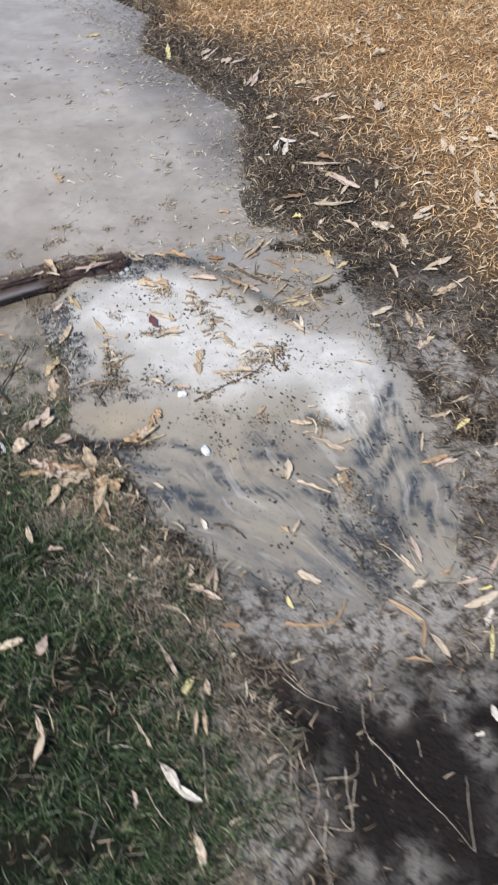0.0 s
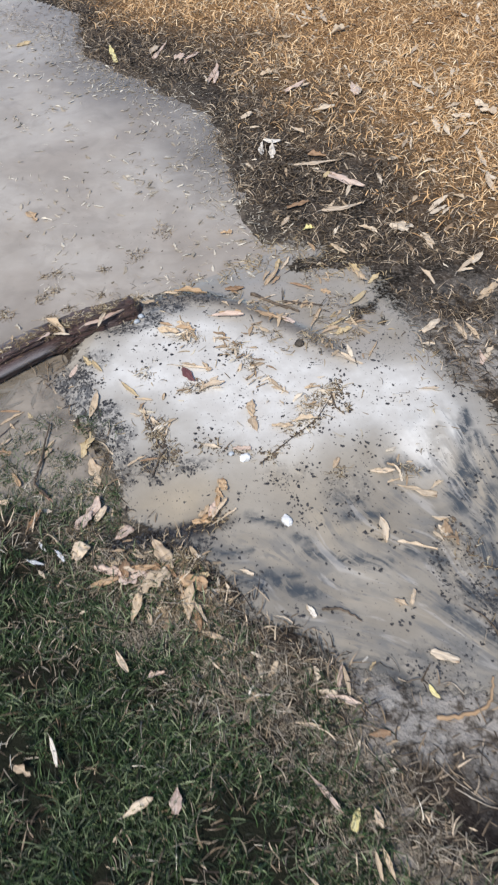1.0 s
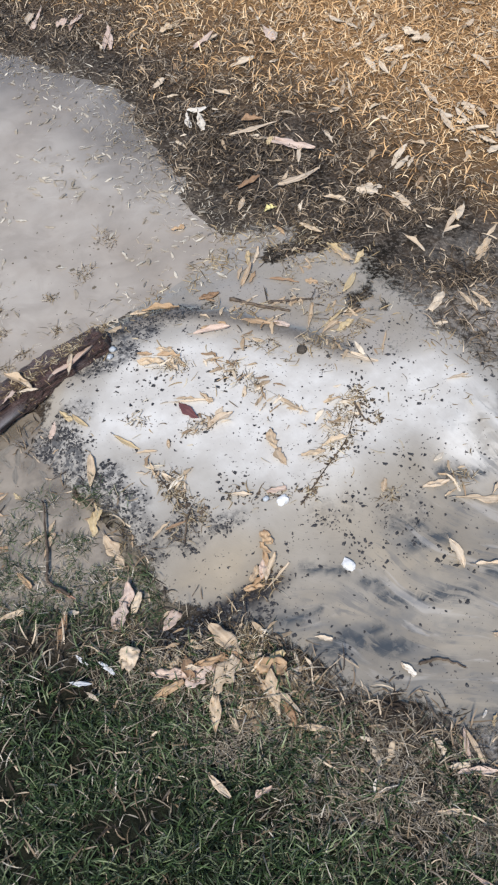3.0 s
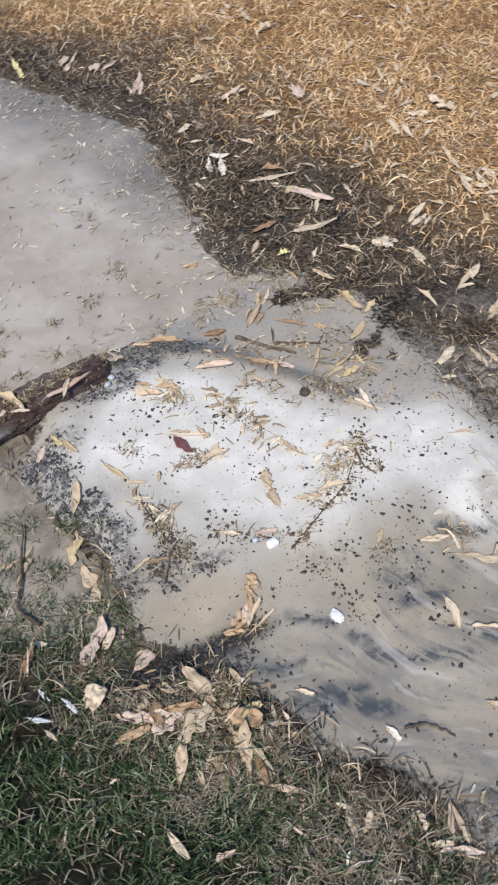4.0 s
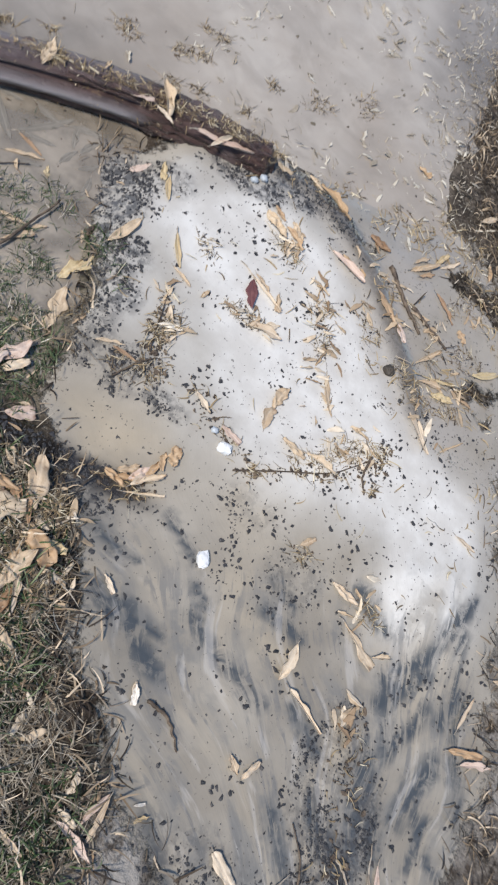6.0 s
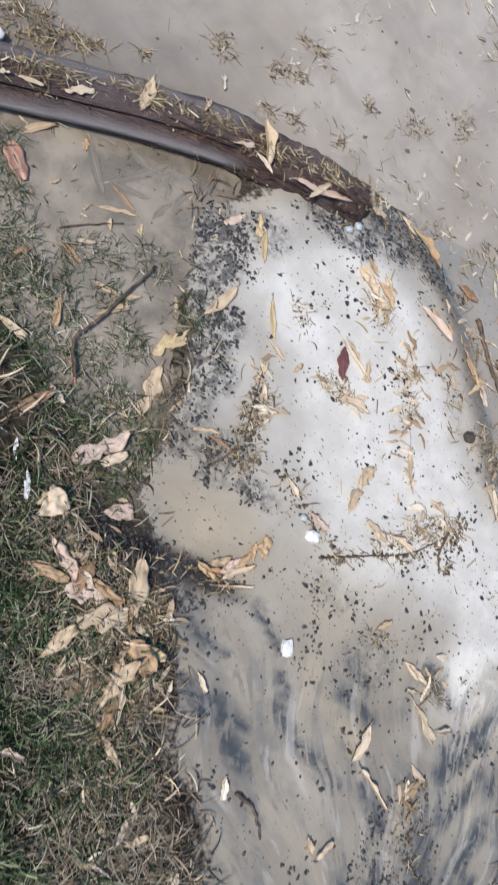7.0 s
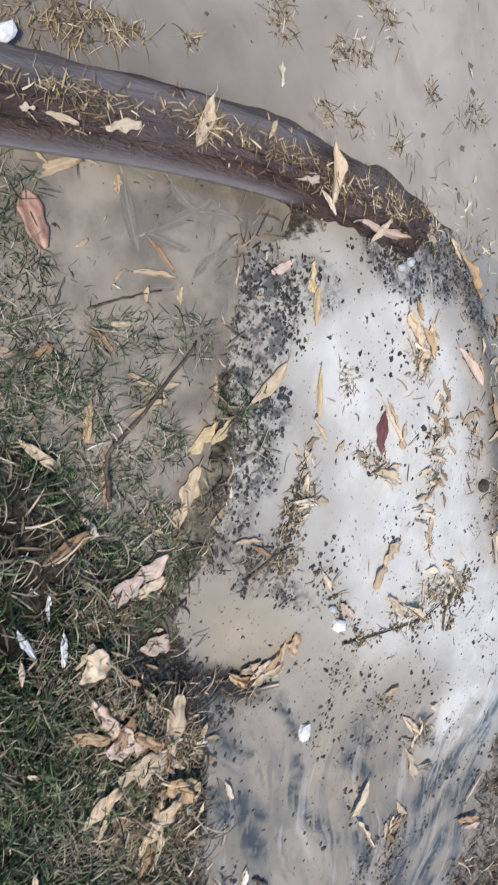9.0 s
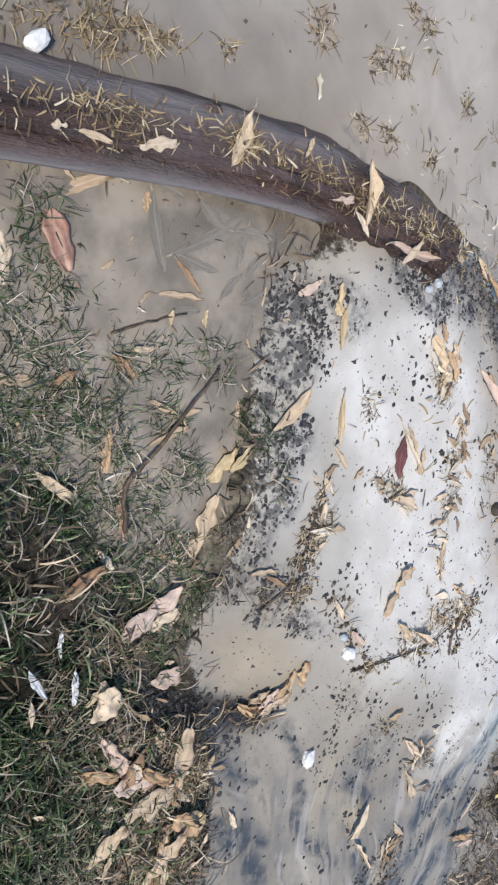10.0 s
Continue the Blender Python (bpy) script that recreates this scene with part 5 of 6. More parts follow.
leaf("cream", "long", 0.887, 3.080, -66, 0.083, 0.028, 0.01)
leaf("pink", "curl", 0.397, 3.146, 37, 0.119, 0.031, 0.008)
leaf("cream", "curl", 0.976, 2.981, 47, 0.088, 0.026, 0.01)
leaf("cream", "curl", 1.074, 2.874, -67, 0.076, 0.036, 0.01)
leaf("cream", "long", 0.866, 2.763, -96, 0.110, 0.026, 0.01)
leaf("cream", "curl", 0.972, 2.803, -4, 0.074, 0.031, 0.01)
leaf("tan", "curl", 0.928, 2.716, 44, 0.071, 0.020, 0.01)
leaf("tan", "long", 0.715, 2.661, 60, 0.085, 0.019, 0.01)
leaf("cream", "curl", 0.950, 2.534, -98, 0.100, 0.020, 0.01)
leaf("cream", "broad", 0.937, 2.411, -76, 0.096, 0.029, 0.01)
leaf("cream", "curl", 0.689, 3.649, 18, 0.099, 0.044, 0.01)
leaf("cream", "curl", 0.645, 3.783, -92, 0.126, 0.029, 0.01)
leaf("cream", "broad", 0.605, 3.925, -91, 0.093, 0.027, 0.01)
leaf("cream", "long", 0.966, 3.402, 54, 0.085, 0.023, 0.01)
leaf("tan", "broad", 0.815, 3.302, -1, 0.029, 0.022, 0.01)
leaf("cream", "curl", 0.983, 3.158, -101, 0.121, 0.021, 0.01)
leaf("cream", "curl", 1.059, 3.169, 64, 0.095, 0.021, 0.01)
leaf("cream", "broad", 1.289, 3.710, -64, 0.047, 0.036, 0.01)
leaf("cream", "long", 1.333, 3.645, -99, 0.099, 0.023, 0.01)
leaf("lemon", "broad", -0.320, 3.609, -83, 0.152, 0.029, 0.004)
leaf("cream", "broad", -0.143, 3.610, 69, 0.102, 0.036, 0.008)
leaf("pink", "curl", -0.040, 3.511, 44, 0.066, 0.033, 0.008)
leaf("pink", "curl", 0.005, 3.502, 57, 0.105, 0.027, 0.008)
leaf("pink", "long", 0.085, 3.327, 65, 0.136, 0.027, 0.008)
leaf("orange", "broad", -0.628, 2.438, -66, 0.071, 0.031, 0)
leaf("yellow", "long", -0.712, 3.807, 24, 0.070, 0.044, 0)
leaf("cream", "curl", 0.572, 1.897, -80, 0.084, 0.022, 0.004)
leaf("cream", "long", 0.714, 1.946, 38, 0.130, 0.018, 0.006)
leaf("cream", "whole", 0.510, 1.666, 38, 0.079, 0.029, 0.004)
leaf("tan", "long", 0.591, 1.647, -84, 0.077, 0.023, 0.004)
leaf("tan", "curl", 0.622, 1.640, -77, 0.071, 0.021, 0.004)
leaf("cream", "long", 0.481, 1.594, -8, 0.038, 0.016, 0.003)
leaf("cream", "curl", 0.637, 1.548, 54, 0.077, 0.023, 0.003)
leaf("tan", "curl", 0.730, 1.812, 33, 0.086, 0.022, 0.004)
leaf("yellow", "long", 0.335, 1.811, 44, 0.091, 0.023, 0.002)
leaf("tan", "curl", 0.355, 1.921, -76, 0.101, 0.026, 0.002)
leaf("yellow", "curl", 0.400, 1.889, 40, 0.057, 0.020, 0.002)
leaf("tan", "curl", 0.101, 1.952, 52, 0.086, 0.018, 0.002)
leaf("cream", "curl", 0.155, 2.019, 59, 0.069, 0.018, 0.002)
leaf("orange", "broad", 0.247, 1.856, -38, 0.033, 0.023, 0)
leaf("orange", "long", 0.060, 1.769, -35, 0.079, 0.024, 0.002)
leaf("pink", "long", 0.114, 1.740, -42, 0.045, 0.021, 0.002)
leaf("tan", "curl", 0.221, 1.688, 24, 0.059, 0.019, 0.002)
leaf("yellow", "curl", 0.257, 1.677, 21, 0.064, 0.020, 0.002)
leaf("cream", "long", 0.255, 1.565, -44, 0.070, 0.018, 0)
leaf("cream", "long", 0.428, 1.427, -2, 0.057, 0.012, 0)
leaf("orange", "curl", -0.145, 1.925, -11, 0.097, 0.026, 0.004)
leaf("brown", "curl", -0.016, 1.915, 6, 0.058, 0.023, 0.002)
leaf("pink", "curl", -0.051, 1.795, -13, 0.094, 0.027, 0.004)
leaf("tan", "curl", -0.221, 1.754, -26, 0.068, 0.028, 0.004)
leaf("orange", "curl", -0.174, 1.760, -29, 0.059, 0.021, 0.004)
leaf("cream", "curl", -0.171, 1.604, -21, 0.110, 0.012, 0.002)
leaf("cream", "curl", -0.125, 1.526, 16, 0.067, 0.024, 0.004)
leaf("cream", "whole", 0.254, 0.721, -29, 0.059, 0.024, 0.003)
leaf("tan", "curl", 0.199, 0.853, -40, 0.031, 0.017, 0.004)
leaf("cream", "curl", 0.226, 0.859, 64, 0.042, 0.012, 0.006)
leaf("white", "broad", 0.007, 0.860, -69, 0.031, 0.014, 0.003)
leaf("cream", "curl", -0.393, 0.793, -65, 0.054, 0.015, 0.02)
leaf("pink", "curl", -0.326, 0.757, 15, 0.035, 0.020, 0.02)
leaf("white", "long", -0.524, 0.637, -77, 0.057, 0.010, 0.025)
leaf("tan", "broad", -0.580, 0.611, -36, 0.036, 0.016, 0.025)
leaf("cream", "curl", -0.375, 0.517, 22, 0.062, 0.017, 0.025)
leaf("pink", "broad", -0.307, 0.517, -99, 0.046, 0.026, 0.025)
leaf("pink", "long", -0.043, 0.490, -59, 0.088, 0.013, 0.02)
leaf("lemon", "broad", -0.000, 0.441, -117, 0.042, 0.016, 0.02)
leaf("cream", "curl", 0.038, 0.435, -80, 0.033, 0.014, 0.02)
leaf("tan", "curl", 0.020, 0.363, -88, 0.046, 0.013, 0.02)
leaf("tan", "curl", 0.038, 0.363, -82, 0.049, 0.013, 0.02)
leaf("cream", "curl", -0.015, 0.711, -89, 0.036, 0.017, 0.008)
leaf("tan", "long", 0.042, 0.690, -90, 0.065, 0.011, 0.008)
leaf("pink", "curl", 0.026, 0.654, -17, 0.074, 0.015, 0.008)
leaf("brown", "broad", 0.079, 0.581, -2, 0.043, 0.017, 0.002)
leaf("lemon", "long", 0.208, 0.651, -65, 0.032, 0.012, 0.004)
leaf("tan", "long", 0.115, 0.587, 29, 0.018, 0.006, 0)
leaf("tan", "long", -0.051, 0.617, -18, 0.053, 0.009, 0.01)
leaf("grey", "long", -0.571, 1.055, -27, 0.046, 0.012, 0.02)
leaf("cream", "long", -0.556, 1.023, -55, 0.031, 0.009, 0.02)
leaf("grey", "long", -0.518, 1.067, -58, 0.042, 0.011, 0.01)
leaf("cream", "long", -0.467, 0.919, 7, 0.019, 0.008, 0.015)
leaf("tan", "curl", -0.332, 0.885, -82, 0.035, 0.010, 0.012)
leaf("cream", "curl", -0.228, 0.882, -68, 0.071, 0.017, 0.012)
leaf("tan", "curl", -0.207, 0.824, -25, 0.046, 0.015, 0.012)
leaf("tan", "curl", -0.429, 0.981, 62, 0.043, 0.015, 0.012)
leaf("cream", "curl", -0.279, 0.347, -63, 0.046, 0.012, 0.025)
leaf("cream", "long", -0.272, 0.308, -101, 0.050, 0.018, 0.025)
leaf("cream", "curl", -0.081, 0.341, -53, 0.064, 0.010, 0.022)
leaf("pink", "curl", -0.082, 0.219, -73, 0.032, 0.013, 0.022)
leaf("white", "long", -0.020, 0.260, -54, 0.061, 0.022, 0.02)
leaf("white", "long", 0.012, 0.232, -32, 0.061, 0.020, 0.022)
leaf("cream", "curl", 0.040, 0.143, -71, 0.059, 0.019, 0.022)
leaf("cream", "long", 0.638, 0.670, 25, 0.094, 0.023, 0.006)
leaf("pink", "long", 0.617, 0.720, 18, 0.063, 0.015, 0.006)
leaf("lemon", "curl", 0.650, 0.700, 16, 0.036, 0.013, 0.01)
leaf("white", "broad", 0.646, 0.627, 63, 0.051, 0.018, 0.004)
leaf("lemon", "long", 0.641, 0.567, -102, 0.087, 0.010, 0.006)
leaf("orange", "long", 0.466, 0.641, -36, 0.091, 0.016, 0.006)
leaf("orange", "long", 0.497, 0.585, -100, 0.068, 0.014, 0.008)
leaf("cream", "long", 0.531, 0.561, -55, 0.063, 0.020, 0.006)
leaf("orange", "curl", 0.476, 0.526, -4, 0.055, 0.014, 0.004)
leaf("cream", "curl", 0.484, 0.764, -53, 0.049, 0.013, 0.006)
leaf("pink", "long", 0.509, 0.803, -80, 0.087, 0.012, 0.006)
leaf("cream", "broad", 0.503, 0.711, 26, 0.036, 0.019, 0.004)
leaf("orange", "curl", 0.569, 0.743, 25, 0.031, 0.012, 0.006)
leaf("pink", "long", 0.685, 0.768, 60, 0.072, 0.012, 0.006)
leaf("white", "broad", 0.618, 0.412, -82, 0.035, 0.016, 0.004)
leaf("white", "curl", 0.580, 0.370, 15, 0.019, 0.010, 0.004)
leaf("pink", "curl", 0.622, 1.078, 24, 0.072, 0.016, 0.006)
leaf("lemon", "curl", 0.682, 1.210, 46, 0.062, 0.017, 0.006)
leaf("tan", "long", 0.631, 1.245, 24, 0.069, 0.016, 0.006)
leaf("tan", "long", 0.694, 1.303, 33, 0.067, 0.015, 0.006)
leaf("cream", "long", 0.927, 2.356, -93, 0.098, 0.027, 0.012)
leaf("cream", "long", 0.988, 2.372, -87, 0.075, 0.024, 0.012)
leaf("cream", "broad", 1.027, 2.395, -87, 0.061, 0.031, 0.012)
leaf("cream", "curl", 0.971, 2.332, -11, 0.039, 0.029, 0.012)
leaf("cream", "long", 0.989, 2.275, -25, 0.076, 0.033, 0.012)
leaf("cream", "curl", 1.049, 2.353, -96, 0.070, 0.019, 0.012)
leaf("tan", "curl", 1.104, 2.349, -89, 0.056, 0.018, 0.012)
leaf("cream", "curl", 1.038, 2.240, -125, 0.080, 0.017, 0.012)
leaf("tan", "broad", 1.133, 2.298, -49, 0.039, 0.030, 0.012)
leaf("cream", "curl", 0.980, 2.207, -66, 0.060, 0.024, 0.012)
leaf("cream", "broad", 0.980, 2.166, 10, 0.055, 0.033, 0.012)
leaf("cream", "long", 0.993, 2.109, -56, 0.064, 0.031, 0.012)
leaf("cream", "curl", 1.199, 2.605, -82, 0.099, 0.036, 0.012)
leaf("cream", "curl", 1.084, 2.820, -16, 0.064, 0.043, 0.012)
leaf("cream", "long", 0.887, 2.713, -93, 0.079, 0.022, 0.012)
leaf("cream", "curl", 0.989, 2.741, 11, 0.055, 0.025, 0.012)
leaf("cream", "curl", 0.970, 2.886, 13, 0.068, 0.026, 0.012)
leaf("cream", "long", 0.946, 2.680, 44, 0.088, 0.016, 0.012)
leaf("cream", "long", 0.952, 2.493, -97, 0.092, 0.021, 0.012)
leaf("cream", "curl", 1.287, 2.837, 25, 0.058, 0.020, 0.012)
leaf("cream", "long", 0.913, 3.019, -71, 0.074, 0.023, 0.012)
leaf("cream", "long", 0.748, 1.960, -136, 0.074, 0.017, 0.008)
leaf("cream", "long", 0.694, 1.911, 3, 0.056, 0.020, 0.008)
leaf("cream", "broad", 0.708, 2.232, 30, 0.080, 0.022, 0.008)
leaf("cream", "long", 0.731, 2.223, -138, 0.054, 0.014, 0.008)
leaf("pink", "broad", -0.116, 3.596, -116, 0.142, 0.028, 0.01)
leaf("pink", "broad", -0.028, 3.514, 28, 0.029, 0.022, 0.01)
leaf("pink", "curl", 0.019, 3.516, 48, 0.093, 0.026, 0.01)
leaf("pink", "broad", 0.097, 3.328, -102, 0.148, 0.026, 0.01)
leaf("cream", "curl", 0.051, 3.300, -88, 0.091, 0.016, 0.01)
leaf("cream", "broad", 0.171, 2.960, 36, 0.060, 0.023, 0.008)
leaf("tan", "curl", 0.299, 3.287, 19, 0.053, 0.032, 0.01)
leaf("cream", "curl", 0.421, 3.150, 33, 0.090, 0.026, 0.01)
leaf("cream", "broad", 0.646, 3.106, -97, 0.086, 0.029, 0.01)
leaf("cream", "broad", 0.466, 2.976, -38, 0.033, 0.024, 0.01)
leaf("cream", "long", 0.758, 2.465, -54, 0.044, 0.021, 0.01)
leaf("cream", "curl", 0.735, 2.653, -108, 0.096, 0.015, 0.01)
leaf("cream", "long", 0.709, 2.721, 13, 0.041, 0.015, 0.01)
leaf("cream", "curl", 0.874, 1.930, 34, 0.040, 0.015, 0.008)
leaf("tan", "curl", 0.712, 1.786, 32, 0.079, 0.016, 0.006)
leaf("pink", "curl", 0.611, 1.532, -99, 0.054, 0.018, 0.006)
leaf("cream", "broad", 0.548, 2.144, -31, 0.062, 0.037, 0.008)
leaf("cream", "curl", 0.441, 2.145, -52, 0.063, 0.020, 0.008)
leaf("cream", "curl", 0.622, 2.072, -64, 0.068, 0.019, 0.008)
leaf("yellow", "curl", 0.351, 1.937, -79, 0.075, 0.024, 0.003)
leaf("tan", "curl", 0.328, 2.048, -61, 0.076, 0.018, 0.003)
leaf("orange", "curl", 0.250, 2.085, -75, 0.050, 0.018, 0.002)
leaf("tan", "long", 0.139, 1.820, 18, 0.051, 0.012, 0.003)
leaf("brown", "curl", 0.183, 1.887, -35, 0.079, 0.016, 0.003)
leaf("orange", "curl", -0.001, 2.229, -3, 0.039, 0.020, 0.003)
leaf("tan", "curl", 0.089, 1.968, 60, 0.052, 0.012, 0.003)
leaf("yellow", "curl", 0.129, 2.010, 72, 0.067, 0.015, 0.003)
leaf("orange", "curl", 0.113, 1.936, 51, 0.051, 0.013, 0.003)
leaf("tan", "curl", 0.193, 1.742, 61, 0.097, 0.014, 0.003)
leaf("yellow", "curl", 0.236, 1.707, 28, 0.095, 0.014, 0.003)
leaf("cream", "long", 0.221, 1.584, -50, 0.128, 0.016, 0)
leaf("tan", "curl", 0.322, 1.592, 56, 0.066, 0.009, 0.002)
leaf("orange", "curl", 0.592, 1.085, 19, 0.075, 0.018, 0.006)
leaf("cream", "long", 0.567, 1.149, 80, 0.072, 0.011, 0.006)
leaf("white", "long", -0.147, 0.698, 59, 0.023, 0.007, 0.01)
leaf("white", "curl", -0.129, 0.685, -4, 0.038, 0.007, 0.01)
leaf("cream", "curl", 0.001, 0.673, -14, 0.035, 0.013, 0.008)
leaf("cream", "curl", -0.026, 0.722, 75, 0.027, 0.011, 0.008)
leaf("pink", "long", 0.030, 0.700, 72, 0.056, 0.011, 0.008)
leaf("cream", "broad", 0.003, 0.866, 110, 0.024, 0.010, 0.002)
leaf("pink", "broad", -0.049, 0.617, 8, 0.018, 0.008, 0.01)
leaf("yellow", "curl", 0.103, 0.721, 47, 0.025, 0.009, 0.002)
leaf("white", "broad", 0.091, 0.736, 33, 0.018, 0.006, 0.002)
leaf("orange", "curl", -0.018, 1.803, -51, 0.029, 0.012, 0.002)

# ---- leaves that lie drowned in the flood water, and heaps of bits along the twigs ----


def drowned(x, y, turn, length, width):
    ob = leaf("drowned", "long", x, y, turn, length, width, 0)
    ob.location.z = WATER_LOW + 0.0003
    ob.scale.z *= 0.08
    ob.rotation_euler = (0, 0, radians(turn))
    return tagged(ob, "dark grey drowned leaf awash in tan water", "leaf")


drowned(-0.727, 1.570, -42, 0.095, 0.023)
drowned(-0.665, 1.615, 62, 0.120, 0.019)
drowned(-0.680, 1.640, -5, 0.060, 0.019)
drowned(-0.615, 1.640, -70, 0.060, 0.016)
drowned(-0.655, 1.580, 20, 0.060, 0.016)
drowned(-0.600, 1.590, 80, 0.050, 0.015)
drowned(-0.640, 1.520, 40, 0.050, 0.014)
drowned(-0.745, 1.620, 20, 0.050, 0.016)
drowned(-0.583, 1.640, 75, 0.055, 0.018)
drowned(-0.560, 1.600, 60, 0.045, 0.014)
drowned(-0.610, 1.665, 30, 0.070, 0.020)
drowned(-0.540, 1.560, -80, 0.050, 0.014)


def debris_line(points, n, spread):
    """Bark crumbs and straw washed up along a line."""
    line = np.array(smooth_line([(a, b, 0) for a, b in points], 40))[:, :2]
    p = line[rng.integers(0, 40, n)] + rng.normal(0, spread, (n, 2))
    z = surface(p[:, 0], p[:, 1])
    h = n // 2
    bark = bits("bark_litter", p[:h, 0], p[:h, 1], (0.003, 0.011), TWIG, "dark bark crumbs washed up on mud", "debris", z=z[:h] + 0.002)
    black = bits("charcoal", p[h:, 0], p[h:, 1], (0.002, 0.007), CHAR, "black crumbs washed up along a twig", "debris", z=z[h:] + 0.001)
    straw = blades("straw", p[: n // 3, 0], p[: n // 3, 1], (0.010, 0.032), (0.0009, 0.0022), (-5, 30), (-15, 12), STRAW, "straw washed up along a twig", "straw", z=z[: n // 3] + 0.003)
    return gather("debris_trail", (*points[0], float(z[0])), "trail of bark crumbs and straw washed up on mud", "debris", "trails of debris", (bark, black, straw))


debris_line([(-0.032, 1.255), (0.046, 1.312), (0.123, 1.367), (0.186, 1.449), (0.198, 1.501)], 170, 0.008)
debris_line([(0.208, 1.376), (0.195, 1.464)], 60, 0.008)
debris_line([(-0.27, 1.327), (-0.288, 1.384), (-0.301, 1.462)], 130, 0.011)
debris_line([(-0.173, 1.332), (-0.101, 1.292), (-0.027, 1.289)], 90, 0.014)
debris_line([(-0.29, 1.423), (-0.254, 1.342), (-0.245, 1.288)], 80, 0.014)
debris_line([(-0.30, 1.10), (-0.226, 1.105), (-0.17, 1.12), (-0.15, 1.15)], 120, 0.010)
debris_line([(0.36, 1.02), (0.40, 0.90), (0.43, 0.78)], 150, 0.018)

# scum of dead grass afloat behind the log
scum = "tangle of dead grass afloat on murky water"
clump(-0.694, 1.942, 0.035, 0.03, 20, 70, 0.006, WATER_HIGH, scum)
clump(-0.586, 2.000, 0.035, 0.016, 60, 60, 0.006, WATER_HIGH, scum)
clump(-0.544, 2.029, 0.02, 0.016, 30, 45, 0.006, WATER_HIGH, scum)
clump(-0.556, 1.903, 0.025, 0.018, 0, 45, 0.006, WATER_HIGH, scum)
clump(-0.504, 1.933, 0.028, 0.018, 20, 45, 0.006, WATER_HIGH, scum)
clump(-0.409, 1.987, 0.018, 0.012, 70, 30, 0.006, WATER_HIGH, scum)
clump(-0.396, 2.111, 0.022, 0.012, 10, 35, 0.006, WATER_HIGH, scum)
clump(-0.780, 1.804, 0.014, 0.014, 10, 30, 0.006, WATER_HIGH, scum)
clump(-0.849, 1.739, 0.03, 0.014, 40, 50, 0.006, WATER_HIGH, scum)
clump(-0.558, 2.111, 0.035, 0.018, 10, 60, 0.006, WATER_HIGH, scum)
clump(-0.30, 2.16, 0.05, 0.03, 40, 70, 0.006, WATER_HIGH, scum)
clump(-0.20, 2.28, 0.05, 0.03, 100, 70, 0.006, WATER_HIGH, scum)
mat = "thick mat of dead grass beside the log"
clump(-0.96, 1.665, 0.09, 0.045, 42, 300, 0.02, WATER_HIGH, mat)
clump(-1.02, 1.70, 0.10, 0.06, 42, 300, 0.02, WATER_HIGH, mat)
clump(-0.89, 1.70, 0.06, 0.025, 42, 160, 0.02, WATER_HIGH, mat)
# straw heaped on the log
heap = "straw heaped on the wet log"
clump(-0.725, 1.700, 0.022, 0.016, 70, 130, 0.012, 0.064, heap)
clump(-0.600, 1.765, 0.05, 0.018, 30, 75, 0.006, 0.064, heap)
clump(-0.520, 1.800, 0.05, 0.020, 30, 75, 0.006, 0.064, heap)
clump(-0.585, 1.735, 0.06, 0.008, 32, 120, 0.008, 0.034, heap)
clump(-0.400, 1.855, 0.06, 0.018, 25, 80, 0.006, 0.064, heap)
clump(-0.330, 1.890, 0.05, 0.020, 15, 90, 0.008, 0.054, heap)
clump(-0.860, 1.605, 0.06, 0.020, 35, 60, 0.006, 0.062, heap)


def tuft(cx, cy, r, n):
    """A tuft of drowned grass that stands out of the flood water."""
    a, q = rng.uniform(0, 6.28, n), np.sqrt(rng.random(n)) * r
    x, y = cx + np.cos(a) * q * 1.3, cy + np.sin(a) * q
    z = np.full(n, WATER_LOW - 0.002)
    green = blades("green_grass", x, y, (0.010, 0.038), (0.0007, 0.0016), (5, 80), (-60, 25), GREEN_BLADE, "tuft of drowned grass in tan water", "grass", z=z, tone=rng.random(n) ** 1.2 * 0.8)
    k = n // 3
    dead = blades("dead_grass", x[:k], y[:k], (0.010, 0.036), (0.0006, 0.0014), (0, 50), (-50, 15), PALE_BLADE, "dead blades in a drowned tuft", "straw", z=z[:k] + 0.004, tone=rng.random(k))
    crumbs = bits("mud", x[:k], y[:k], (0.002, 0.008), BROWN_STONE, "", "", z=z[:k] + 0.001, flat=0.4)
    return gather("grass_tuft", (cx, cy, WATER_LOW - 0.002), "tuft of drowned green grass in tan water", "grass", "drowned tufts", (green, dead, crumbs))


for cx, cy, r, n in ((-0.772, 1.395, 0.035, 130), (-0.739, 1.368, 0.03, 150), (-0.676, 1.355, 0.035, 150), (-0.734, 1.293, 0.04, 220), (-0.515, 1.357, 0.03, 150),
                     (-0.628, 1.455, 0.03, 90), (-0.561, 1.499, 0.03, 90), (-0.700, 1.330, 0.03, 150), (-0.700, 1.235, 0.05, 260), (-0.552, 1.290, 0.035, 150),
                     (-0.494, 1.180, 0.035, 200), (-0.60, 1.24, 0.05, 260), (-0.83, 1.33, 0.05, 200), (-0.86, 1.40, 0.03, 90), (-0.80, 1.44, 0.02, 60),
                     (-0.58, 1.40, 0.025, 90), (-0.47, 1.27, 0.025, 110), (-0.62, 1.33, 0.025, 90), (-0.67, 1.42, 0.02, 60), (-0.86, 1.50, 0.025, 60)):
    tuft(cx, cy, r, n)


